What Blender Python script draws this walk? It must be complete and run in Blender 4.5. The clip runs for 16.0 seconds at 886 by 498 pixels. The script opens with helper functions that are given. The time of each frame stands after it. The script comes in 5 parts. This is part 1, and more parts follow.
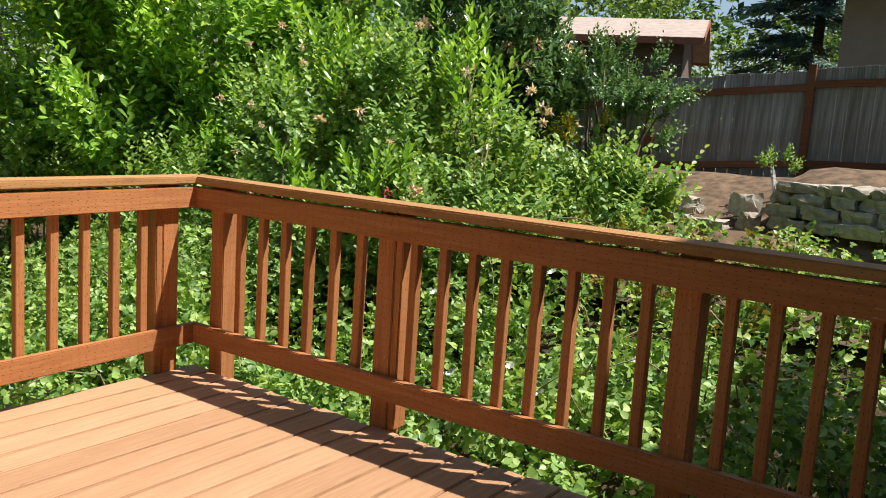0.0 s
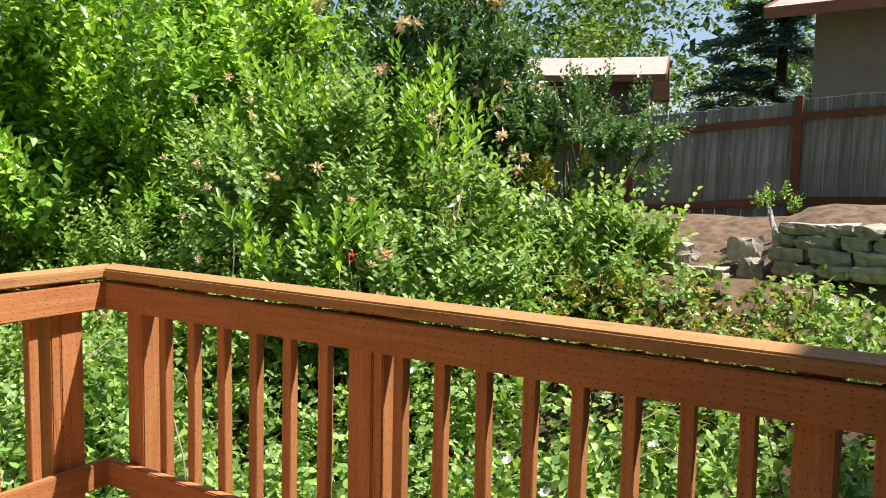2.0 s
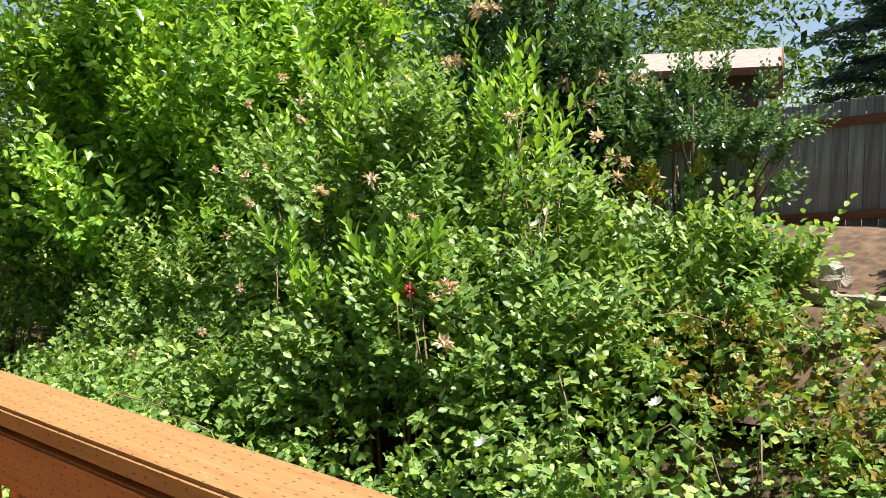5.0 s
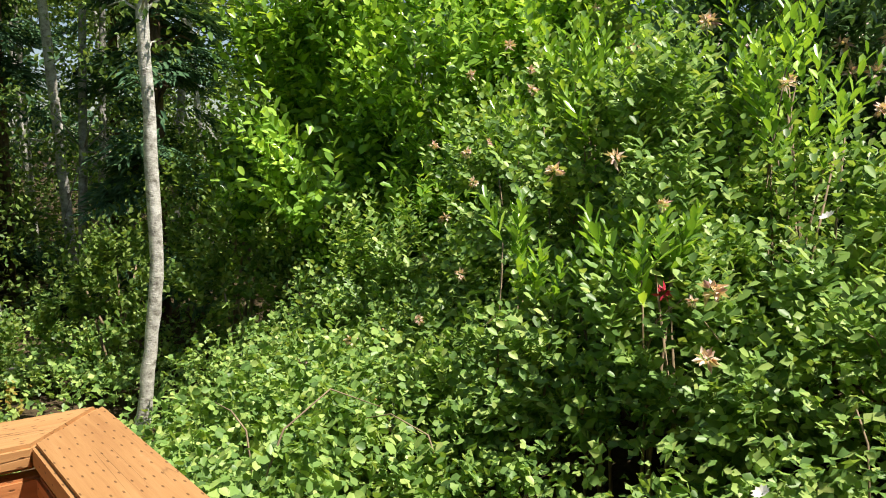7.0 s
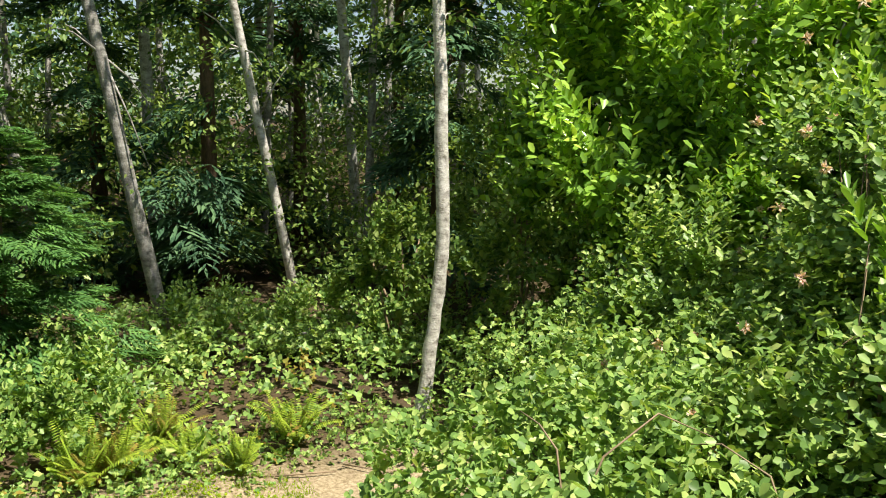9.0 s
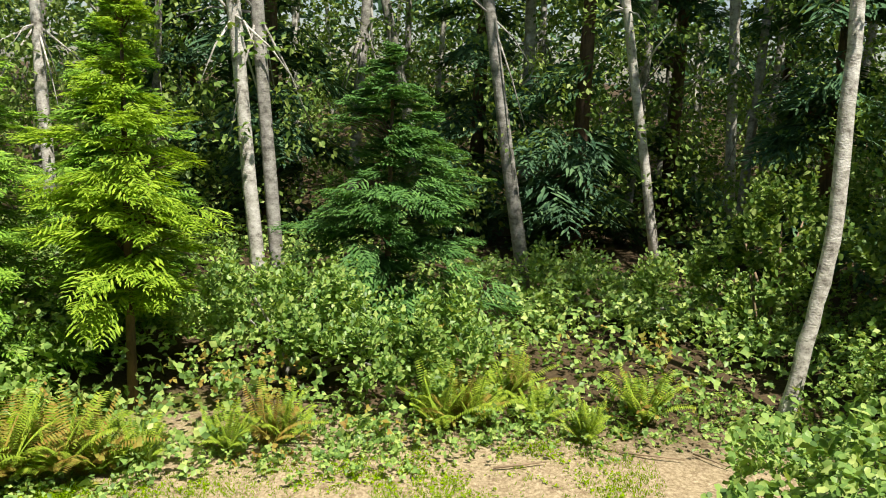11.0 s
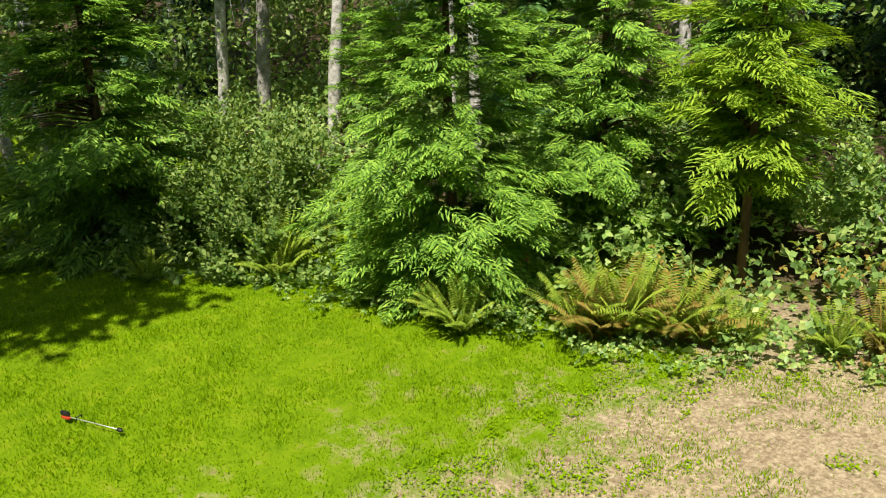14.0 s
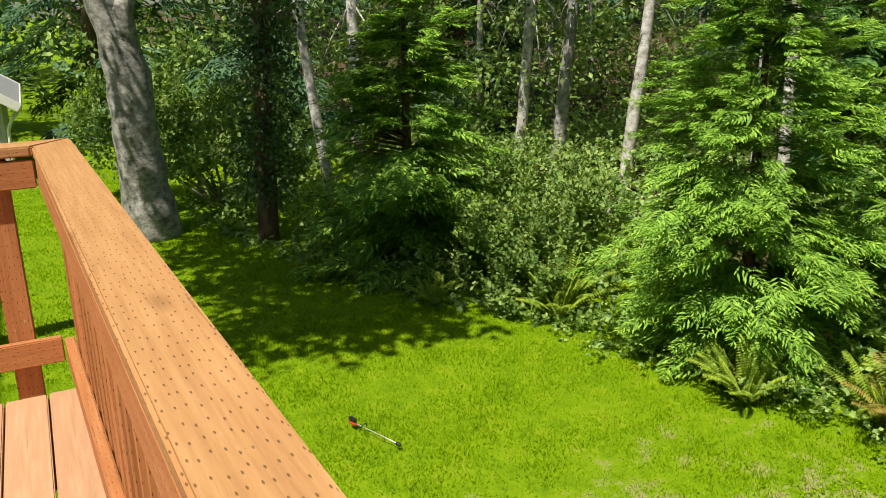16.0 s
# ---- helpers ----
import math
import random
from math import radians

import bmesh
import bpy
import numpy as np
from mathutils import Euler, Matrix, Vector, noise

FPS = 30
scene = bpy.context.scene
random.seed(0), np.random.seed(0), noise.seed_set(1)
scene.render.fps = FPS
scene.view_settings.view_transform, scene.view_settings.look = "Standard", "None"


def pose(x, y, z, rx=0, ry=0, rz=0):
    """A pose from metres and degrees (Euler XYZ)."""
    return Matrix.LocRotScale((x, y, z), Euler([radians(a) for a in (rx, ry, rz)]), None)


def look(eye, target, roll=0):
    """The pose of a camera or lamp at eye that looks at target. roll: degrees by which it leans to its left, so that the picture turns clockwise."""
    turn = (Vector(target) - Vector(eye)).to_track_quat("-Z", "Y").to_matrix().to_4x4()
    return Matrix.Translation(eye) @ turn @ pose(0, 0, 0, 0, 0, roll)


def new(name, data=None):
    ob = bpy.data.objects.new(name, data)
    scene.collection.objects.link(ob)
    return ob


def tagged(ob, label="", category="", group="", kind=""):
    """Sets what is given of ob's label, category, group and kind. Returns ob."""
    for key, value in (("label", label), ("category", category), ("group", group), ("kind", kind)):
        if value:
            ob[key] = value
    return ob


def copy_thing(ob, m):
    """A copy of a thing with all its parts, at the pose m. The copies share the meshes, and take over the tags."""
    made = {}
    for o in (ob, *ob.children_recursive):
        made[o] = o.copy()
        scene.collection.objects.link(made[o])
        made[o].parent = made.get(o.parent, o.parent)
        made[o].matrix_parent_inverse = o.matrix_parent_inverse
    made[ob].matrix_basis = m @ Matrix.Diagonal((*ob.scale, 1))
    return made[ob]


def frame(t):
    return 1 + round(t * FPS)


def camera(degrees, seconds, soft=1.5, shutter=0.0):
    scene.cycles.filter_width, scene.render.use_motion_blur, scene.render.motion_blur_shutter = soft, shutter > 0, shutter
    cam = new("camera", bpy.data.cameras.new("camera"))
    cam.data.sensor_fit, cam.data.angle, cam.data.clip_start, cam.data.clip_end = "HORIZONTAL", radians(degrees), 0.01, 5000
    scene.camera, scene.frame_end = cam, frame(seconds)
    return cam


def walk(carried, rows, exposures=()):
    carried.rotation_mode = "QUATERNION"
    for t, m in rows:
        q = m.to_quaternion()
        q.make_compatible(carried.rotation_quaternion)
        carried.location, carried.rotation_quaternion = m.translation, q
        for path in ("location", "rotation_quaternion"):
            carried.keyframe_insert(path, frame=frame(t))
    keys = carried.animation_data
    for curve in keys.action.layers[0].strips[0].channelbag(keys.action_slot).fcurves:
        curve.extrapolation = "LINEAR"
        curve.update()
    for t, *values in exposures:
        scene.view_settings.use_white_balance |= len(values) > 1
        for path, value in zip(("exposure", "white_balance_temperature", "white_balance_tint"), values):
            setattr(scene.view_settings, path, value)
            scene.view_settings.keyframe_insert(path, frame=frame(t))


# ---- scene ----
cam = camera(55.3, 16.0, soft=1.0)
PATH = [
    (0, 3.348, -2.695, 1.244, 34.86, -8.43, 3.71),
    (0.5, 3.218, -2.621, 1.242, 30.66, -8.30, 2.50),
    (1, 3.058, -2.392, 1.271, 30.65, -7.68, 1.96),
    (1.5, 2.922, -2.209, 1.283, 31.87, -6.94, 1.38),
    (2, 2.761, -2.006, 1.295, 32.51, -5.26, 1.13),
    (2.5, 2.653, -1.744, 1.294, 34.85, -4.90, 0.96),
    (3, 2.609, -1.543, 1.304, 35.57, -4.90, 0.39),
    (3.5, 2.452, -1.326, 1.322, 35.76, -4.93, 0.03),
    (4, 2.333, -1.123, 1.314, 37.18, -4.82, -0.10),
    (6.5, 1.572, -0.411, 1.339, 46.43, -6.13, 0.48),
    (7, 1.369, -0.366, 1.331, 52.71, -6.57, 0.63),
    (7.5, 1.200, -0.326, 1.321, 57.94, -7.83, 0.74),
    (8, 0.992, -0.267, 1.339, 62.20, -8.45, 0.61),
    (8.5, 0.809, -0.264, 1.356, 65.06, -8.66, 1.03),
    (9, 0.577, -0.339, 1.365, 70.26, -8.62, 0.74),
    (9.5, 0.417, -0.352, 1.362, 78.72, -7.82, 1.15),
    (9.7, 0.367, -0.346, 1.332, 81.23, -7.31, 1.27),
    (11.8, 0.208, -0.428, 1.315, 102.80, -16.89, 1.78),
    (12, 0.197, -0.437, 1.315, 105.36, -18.12, 1.45),
    (12.5, 0.183, -0.457, 1.315, 115.28, -19.72, -0.05),
    (13, 0.173, -0.478, 1.315, 123.95, -20.08, -0.54),
    (13.5, 0.170, -0.496, 1.315, 130.45, -20.03, -1.68),
    (14, 0.168, -0.505, 1.316, 135.49, -19.70, -2.14),
    (14.5, 0.166, -0.515, 1.318, 140.70, -19.39, -2.26),
    (15, 0.173, -0.530, 1.324, 146.13, -18.47, -2.22),
    (15.5, 0.220, -0.552, 1.352, 151.30, -17.81, -1.76),
    (16, 0.271, -0.625, 1.377, 154.52, -16.58, -1.49),
]


def eye_pose(x, y, z, yaw, pitch, roll):
    """The camera's pose from its place, its heading to the left of +y, its pitch and its lean."""
    turn = Matrix.Rotation(radians(yaw), 4, "Z") @ Matrix.Rotation(radians(90 + pitch), 4, "X") @ Matrix.Rotation(radians(roll), 4, "Z")
    return Matrix.Translation((x, y, z)) @ turn


walk(cam, [(t, eye_pose(*p)) for t, *p in PATH], exposures=[(0, 0.66, 6450, 10), (1.5, 0.97, 6450, 11), (4, 0.98, 6450, 11), (7, 0.74, 6800, 11), (9, 0.8, 6900, 10), (9.5, 0.96, 6900, 10), (9.7, 0.96, 6900, 10), (11.8, 0.46, 6900, 11), (16, 0.44, 6900, 11)])

# ---- light ----
SUN = Vector((0.40, 0.255, 0.88)).normalized()  # towards the sun
world = bpy.data.worlds.new("world")
scene.world = world
world.use_nodes = True
wn = world.node_tree.nodes
sky = wn.new("ShaderNodeTexSky")
sky.sky_type = "NISHITA"
sky.sun_disc = False
sky.sun_elevation = math.asin(SUN.z)
sky.sun_rotation = math.atan2(SUN.x, SUN.y)
wn["Background"].inputs["Strength"].default_value = 0.075
world.node_tree.links.new(sky.outputs[0], wn["Background"].inputs["Color"])
sun_data = bpy.data.lights.new("sun", "SUN")
sun_data.energy = 5.0
sun_data.angle = radians(0.53)
sun_data.color = (1.0, 0.95, 0.86)
sun = new("sun", sun_data)
sun.matrix_world = look((20 * SUN.x, 20 * SUN.y, 20 * SUN.z), (0, 0, 0))


# ---- materials ----
def ramp(nt, fac, stops):
    r = nt.nodes.new("ShaderNodeValToRGB")
    el = r.color_ramp.elements
    while len(el) < len(stops):
        el.new(0.5)
    for e, (p, c) in zip(el, stops):
        e.position, e.color = p, (*c, 1)
    nt.links.new(fac, r.inputs[0])
    return r.outputs[0]


def base_mat(name, rough=0.7):
    m = bpy.data.materials.new(name)
    m.use_nodes = True
    nt = m.node_tree
    p = nt.nodes["Principled BSDF"]
    p.inputs["Roughness"].default_value = rough
    return m, nt, p


def tex(nt, kind, scale, stretch=(1, 1, 1), coord="Object", detail=4.0, rough=0.55):
    c = nt.nodes.new("ShaderNodeTexCoord")
    mp = nt.nodes.new("ShaderNodeMapping")
    mp.inputs["Scale"].default_value = stretch
    nt.links.new(c.outputs[coord], mp.inputs[0])
    n = nt.nodes.new(kind)
    n.inputs["Scale"].default_value = scale
    if kind == "ShaderNodeTexNoise":
        n.inputs["Detail"].default_value = detail
        n.inputs["Roughness"].default_value = rough
    nt.links.new(mp.outputs[0], n.inputs["Vector"])
    return n


def mixc(nt, fac, a, b, mode="MIX"):
    m = nt.nodes.new("ShaderNodeMix")
    m.data_type, m.blend_type = "RGBA", mode
    for sock, v in ((m.inputs[0], fac), (m.inputs[6], a), (m.inputs[7], b)):
        if isinstance(v, (int, float)):
            sock.default_value = v
        elif isinstance(v, tuple):
            sock.default_value = (*v, 1)
        else:
            nt.links.new(v, sock)
    return m.outputs[2]


def math_node(nt, op, a, b=0.0):
    m = nt.nodes.new("ShaderNodeMath")
    m.operation = op
    for i, v in enumerate((a, b)):
        if isinstance(v, (int, float)):
            m.inputs[i].default_value = v
        else:
            nt.links.new(v, m.inputs[i])
    return m.outputs[0]


def bump(nt, p, height, strength, dist=0.01):
    b = nt.nodes.new("ShaderNodeBump")
    b.inputs["Strength"].default_value = strength
    b.inputs["Distance"].default_value = dist
    nt.links.new(height, b.inputs["Height"])
    nt.links.new(b.outputs[0], p.inputs["Normal"])


def stained_wood(name, axis, dark, mid, light, slits=True, rough=0.62):
    """Stained softwood, grain along the axis; incised treatment slits, cracks and worn spots."""
    m, nt, p = base_mat(name, rough)
    st = [1.0, 1.0, 1.0]
    st[axis] = 0.06
    grain = tex(nt, "ShaderNodeTexNoise", 55, tuple(st), detail=6, rough=0.65)
    broad = tex(nt, "ShaderNodeTexNoise", 4.0, tuple(0.3 if i == axis else 1 for i in range(3)), detail=3)
    col = ramp(nt, grain.outputs["Fac"], [(0.28, dark), (0.5, mid), (0.72, light)])
    col = mixc(nt, math_node(nt, "MULTIPLY", broad.outputs["Fac"], 0.55), col, mid)
    info = nt.nodes.new("ShaderNodeObjectInfo")
    tone = ramp(nt, info.outputs["Random"], [(0.0, (0.84, 0.82, 0.8)), (1.0, (1.08, 1.08, 1.1))])
    col = mixc(nt, 1.0, col, tone, "MULTIPLY")
    height = grain.outputs["Fac"]
    if slits:
        co = nt.nodes.new("ShaderNodeTexCoord")
        sp = nt.nodes.new("ShaderNodeSeparateXYZ")
        nt.links.new(co.outputs["Object"], sp.inputs[0])
        along = math_node(nt, "MULTIPLY", sp.outputs[axis], 24.0)
        across = math_node(nt, "MULTIPLY", math_node(nt, "ADD", sp.outputs[(axis + 1) % 3], sp.outputs[(axis + 2) % 3]), 70.0)
        cv = nt.nodes.new("ShaderNodeCombineXYZ")
        nt.links.new(along, cv.inputs[0])
        nt.links.new(across, cv.inputs[1])
        vor = nt.nodes.new("ShaderNodeTexVoronoi")
        vor.voronoi_dimensions = "2D"
        vor.inputs["Scale"].default_value = 1.0
        nt.links.new(cv.outputs[0], vor.inputs["Vector"])
        vor.inputs["Randomness"].default_value = 0.5
        vor.distance = "EUCLIDEAN"
        cut = ramp(nt, vor.outputs["Distance"], [(0.07, (1, 1, 1)), (0.12, (0, 0, 0))])
        col = mixc(nt, math_node(nt, "MULTIPLY", cut, 0.72), col, tuple(c * 0.25 for c in dark))
        height = math_node(nt, "SUBTRACT", height, cut)
    crack = tex(nt, "ShaderNodeTexNoise", 16, tuple(0.05 if i == axis else 1 for i in range(3)), detail=2)
    line = ramp(nt, crack.outputs["Fac"], [(0.495, (0, 0, 0)), (0.5, (1, 1, 1)), (0.505, (0, 0, 0))])
    gate = tex(nt, "ShaderNodeTexNoise", 2.2, detail=1)
    crackm = math_node(nt, "MULTIPLY", line, ramp(nt, gate.outputs["Fac"], [(0.55, (0, 0, 0)), (0.62, (1, 1, 1))]))
    col = mixc(nt, math_node(nt, "MULTIPLY", crackm, 0.7), col, tuple(c * 0.3 for c in dark))
    knot = tex(nt, "ShaderNodeTexVoronoi", 1.0, tuple(1.6 if i == axis else 5.0 for i in range(3)))
    spot = ramp(nt, knot.outputs["Distance"], [(0.05, (1, 1, 1)), (0.11, (0, 0, 0))])
    col = mixc(nt, math_node(nt, "MULTIPLY", spot, 0.45), col, tuple(c * 0.55 for c in dark))
    scuff = tex(nt, "ShaderNodeTexNoise", 60, tuple(0.35 if i == axis else 1 for i in range(3)), detail=3)
    where = tex(nt, "ShaderNodeTexNoise", 5, detail=2)
    pale = math_node(nt, "MULTIPLY", ramp(nt, scuff.outputs["Fac"], [(0.66, (0, 0, 0)), (0.74, (1, 1, 1))]), ramp(nt, where.outputs["Fac"], [(0.5, (0, 0, 0)), (0.65, (1, 1, 1))]))
    col = mixc(nt, math_node(nt, "MULTIPLY", pale, 0.6), col, (0.62, 0.48, 0.34))
    dirt = tex(nt, "ShaderNodeTexNoise", 120, detail=2)
    col = mixc(nt, ramp(nt, dirt.outputs["Fac"], [(0.72, (0, 0, 0)), (0.78, (0.5, 0.5, 0.5))]), col, (0.12, 0.07, 0.04))
    nt.links.new(col, p.inputs["Base Color"])
    bump(nt, p, math_node(nt, "SUBTRACT", height, crackm), 0.35, 0.004)
    p.inputs["Specular IOR Level"].default_value = 0.3
    return m


STAIN = ((0.32, 0.12, 0.044), (0.46, 0.19, 0.07), (0.57, 0.27, 0.115))
WOOD = [stained_wood("stained_wood_" + a, i, *STAIN) for i, a in enumerate("xyz")]
CAPW = stained_wood("bleached_cap_wood", 0, (0.33, 0.155, 0.058), (0.45, 0.24, 0.095), (0.55, 0.315, 0.135))
DECKC = ((0.37, 0.195, 0.10), (0.47, 0.27, 0.15), (0.57, 0.35, 0.21))
DECKW = stained_wood("worn_deck_wood", 1, *DECKC, slits=False, rough=0.6)
RAW = stained_wood("framing_wood", 2, (0.09, 0.05, 0.025), (0.14, 0.075, 0.035), (0.2, 0.11, 0.05), slits=False)


def weathered(name):
    m, nt, p = base_mat(name, 0.85)
    g = tex(nt, "ShaderNodeTexNoise", 40, (1, 1, 0.05), detail=6)
    b = tex(nt, "ShaderNodeTexNoise", 2.5, detail=4)
    col = ramp(nt, g.outputs["Fac"], [(0.25, (0.10, 0.095, 0.09)), (0.5, (0.19, 0.185, 0.18)), (0.75, (0.29, 0.285, 0.28))])
    info = nt.nodes.new("ShaderNodeObjectInfo")
    tone = ramp(nt, info.outputs["Random"], [(0, (0.95, 0.95, 0.97)), (0.5, (1.25, 1.28, 1.34)), (1, (1.5, 1.55, 1.66))])
    col = mixc(nt, 1.0, col, tone, "MULTIPLY")
    col = mixc(nt, ramp(nt, b.outputs["Fac"], [(0.5, (0, 0, 0)), (0.75, (0.5, 0.5, 0.5))]), col, (0.16, 0.12, 0.085))
    nt.links.new(col, p.inputs["Base Color"])
    bump(nt, p, g.outputs["Fac"], 0.4, 0.006)
    return m


def stone_mat(name):
    m, nt, p = base_mat(name, 0.9)
    a = tex(nt, "ShaderNodeTexNoise", 9, detail=8, rough=0.7)
    b = tex(nt, "ShaderNodeTexNoise", 70, detail=4)
    col = ramp(nt, a.outputs["Fac"], [(0.3, (0.22, 0.18, 0.13)), (0.5, (0.42, 0.38, 0.31)), (0.7, (0.55, 0.51, 0.44))])
    info = nt.nodes.new("ShaderNodeObjectInfo")
    col = mixc(nt, 1.0, col, ramp(nt, info.outputs["Random"], [(0, (0.75, 0.72, 0.7)), (1, (1.1, 1.1, 1.1))]), "MULTIPLY")
    nt.links.new(col, p.inputs["Base Color"])
    bump(nt, p, math_node(nt, "ADD", a.outputs["Fac"], math_node(nt, "MULTIPLY", b.outputs["Fac"], 0.3)), 0.7, 0.02)
    return m


def bark(name, dark, mid, light, band=True):
    m, nt, p = base_mat(name, 0.85)
    a = tex(nt, "ShaderNodeTexNoise", 7, (1, 1, 1.4 if band else 0.35), detail=7, rough=0.7)
    b = tex(nt, "ShaderNodeTexNoise", 30, (1, 1, 1.8 if band else 0.3), detail=5)
    col = ramp(nt, a.outputs["Fac"], [(0.34, dark), (0.48, mid), (0.66, light)])
    col = mixc(nt, ramp(nt, b.outputs["Fac"], [(0.55, (0, 0, 0)), (0.7, (0.6, 0.6, 0.6))]), col, dark)
    moss = tex(nt, "ShaderNodeTexNoise", 2.5, detail=3)
    col = mixc(nt, ramp(nt, moss.outputs["Fac"], [(0.55, (0, 0, 0)), (0.75, (0.5, 0.5, 0.5))]), col, (0.10, 0.11, 0.05))
    nt.links.new(col, p.inputs["Base Color"])
    bump(nt, p, b.outputs["Fac"], 0.6, 0.02)
    return m


def foliage(name, shades, rough=0.4, glow=0.4, spec=0.4, boost=1.9):
    """Leaves: colour varies from leaf to leaf and over patches; light passes through."""
    m, nt, p = base_mat(name, rough)
    geo = nt.nodes.new("ShaderNodeNewGeometry")
    patch = tex(nt, "ShaderNodeTexNoise", 1.3, detail=3)
    f = math_node(nt, "ADD", math_node(nt, "MULTIPLY", geo.outputs["Random Per Island"], 0.62), math_node(nt, "MULTIPLY", patch.outputs["Fac"], 0.38))
    if boost > 1:
        shades = [(min(0.8, r * boost * 1.0), min(0.8, g * boost * 0.92), min(0.8, b * boost * 1.15)) for r, g, b in shades]
    n = len(shades)
    col = ramp(nt, f, [(0.15 + 0.7 * i / (n - 1), c) for i, c in enumerate(shades)])
    nt.links.new(col, p.inputs["Base Color"])
    p.inputs["Specular IOR Level"].default_value = spec
    tr = nt.nodes.new("ShaderNodeBsdfTranslucent")
    warm = mixc(nt, 1.0, col, (1.3, 1.25, 0.55), "MULTIPLY")
    nt.links.new(warm, tr.inputs["Color"])
    mx = nt.nodes.new("ShaderNodeMixShader")
    mx.inputs[0].default_value = glow * 0.75
    nt.links.new(p.outputs[0], mx.inputs[1])
    nt.links.new(tr.outputs[0], mx.inputs[2])
    nt.links.new(mx.outputs[0], nt.nodes["Material Output"].inputs["Surface"])
    return m


def plain(name, col, rough=0.6, metal=0.0, var=0.12, scale=12.0):
    m, nt, p = base_mat(name, rough)
    a = tex(nt, "ShaderNodeTexNoise", scale, detail=5)
    lo, hi = tuple(c * (1 - var) for c in col), tuple(c * (1 + var) for c in col)
    nt.links.new(ramp(nt, a.outputs["Fac"], [(0.3, lo), (0.7, hi)]), p.inputs["Base Color"])
    p.inputs["Metallic"].default_value = metal
    return m


FENCE = weathered("weathered_fence_board")
STONE = stone_mat("rough_limestone")
BIRCH = bark("pale_alder_bark", (0.17, 0.155, 0.13), (0.52, 0.50, 0.46), (0.76, 0.75, 0.71))
GREYBARK = bark("grey_alder_bark", (0.10, 0.095, 0.085), (0.29, 0.28, 0.255), (0.5, 0.49, 0.46))
BROWNBARK = bark("brown_fir_bark", (0.05, 0.032, 0.02), (0.12, 0.075, 0.045), (0.22, 0.14, 0.085), False)
LAUREL = foliage("laurel_leaf", [(0.05, 0.11, 0.018), (0.1, 0.21, 0.027), (0.18, 0.325, 0.038), (0.31, 0.46, 0.06)], 0.26, 0.45, 0.55)
BRAMBLE = foliage("bramble_leaf", [(0.04, 0.085, 0.02), (0.085, 0.165, 0.034), (0.145, 0.24, 0.05), (0.235, 0.31, 0.08)], 0.4, 0.42, 0.3, 2.1)
BROWSE = foliage("dry_bramble_leaf", [(0.13, 0.085, 0.018), (0.165, 0.14, 0.024), (0.16, 0.195, 0.034)], 0.6, 0.3, 0.2)
HOLLY = foliage("dark_shrub_leaf", [(0.025, 0.055, 0.018), (0.05, 0.10, 0.03), (0.085, 0.15, 0.045)], 0.3, 0.3, 0.5, 2.5)
CEDAR = foliage("cedar_frond", [(0.042, 0.1, 0.014), (0.082, 0.185, 0.02), (0.135, 0.26, 0.028), (0.2, 0.335, 0.04)], 0.5, 0.3, 0.2)
HEMLOCK = foliage("hemlock_frond", [(0.08, 0.155, 0.012), (0.145, 0.25, 0.018), (0.23, 0.34, 0.028)], 0.5, 0.4, 0.2)
FIR = foliage("dark_fir_needles", [(0.016, 0.045, 0.02), (0.035, 0.08, 0.034), (0.06, 0.12, 0.045)], 0.6, 0.25, 0.12, 2.2)
ALDERLEAF = foliage("alder_leaf", [(0.04, 0.09, 0.018), (0.08, 0.155, 0.028), (0.14, 0.22, 0.045), (0.2, 0.28, 0.07)], 0.45, 0.42, 0.2, 1.75)
# darker cedar copy: the fir's dark green; on the wood's cedar, shade in the colour
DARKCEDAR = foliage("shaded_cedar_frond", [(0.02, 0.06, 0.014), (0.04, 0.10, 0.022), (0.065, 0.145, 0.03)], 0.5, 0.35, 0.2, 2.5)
BLUEFIR = foliage("blue_green_fir_needles", [(0.035, 0.07, 0.045), (0.06, 0.11, 0.07), (0.09, 0.155, 0.095)], 0.55, 0.2)
FERN = foliage("fern_frond", [(0.08, 0.145, 0.014), (0.14, 0.22, 0.02), (0.21, 0.28, 0.028)], 0.5, 0.4, 0.2)
GRASSM = foliage("lawn_blade", [(0.10, 0.21, 0.001), (0.155, 0.295, 0.002), (0.225, 0.36, 0.004)], 0.6, 0.45, 0.08, 1.45)
IVY = foliage("ivy_leaf", [(0.018, 0.045, 0.012), (0.035, 0.075, 0.02), (0.06, 0.11, 0.03)], 0.35, 0.25, 0.4, 2.6)
PETAL = foliage("honeysuckle_petal", [(0.72, 0.40, 0.40), (0.8, 0.62, 0.5), (0.82, 0.74, 0.6)], 0.5, 0.35, 0.3, 1.0)
ROSE = plain("crimson_petal", (0.5, 0.03, 0.06), 0.5)
WHITE = foliage("white_petal", [(0.75, 0.74, 0.72), (0.82, 0.81, 0.8)], 0.5, 0.3, 0.3, 1.0)
ORANGE = foliage("orange_petal", [(0.26, 0.34, 0.02), (0.42, 0.46, 0.03), (0.72, 0.36, 0.03)], 0.5, 0.35, 0.3, 1.0)
TWIG = plain("dry_twig", (0.26, 0.19, 0.12), 0.8, var=0.3)
ROOF = plain("faded_brown_shingles", (0.40, 0.32, 0.28), 0.9, var=0.2, scale=5)
TRIMPAINT = plain("rusty_brown_trim", (0.30, 0.11, 0.06), 0.7, var=0.2)
WALLPAINT = plain("taupe_wall_paint", (0.26, 0.21, 0.185), 0.85, var=0.1, scale=3)
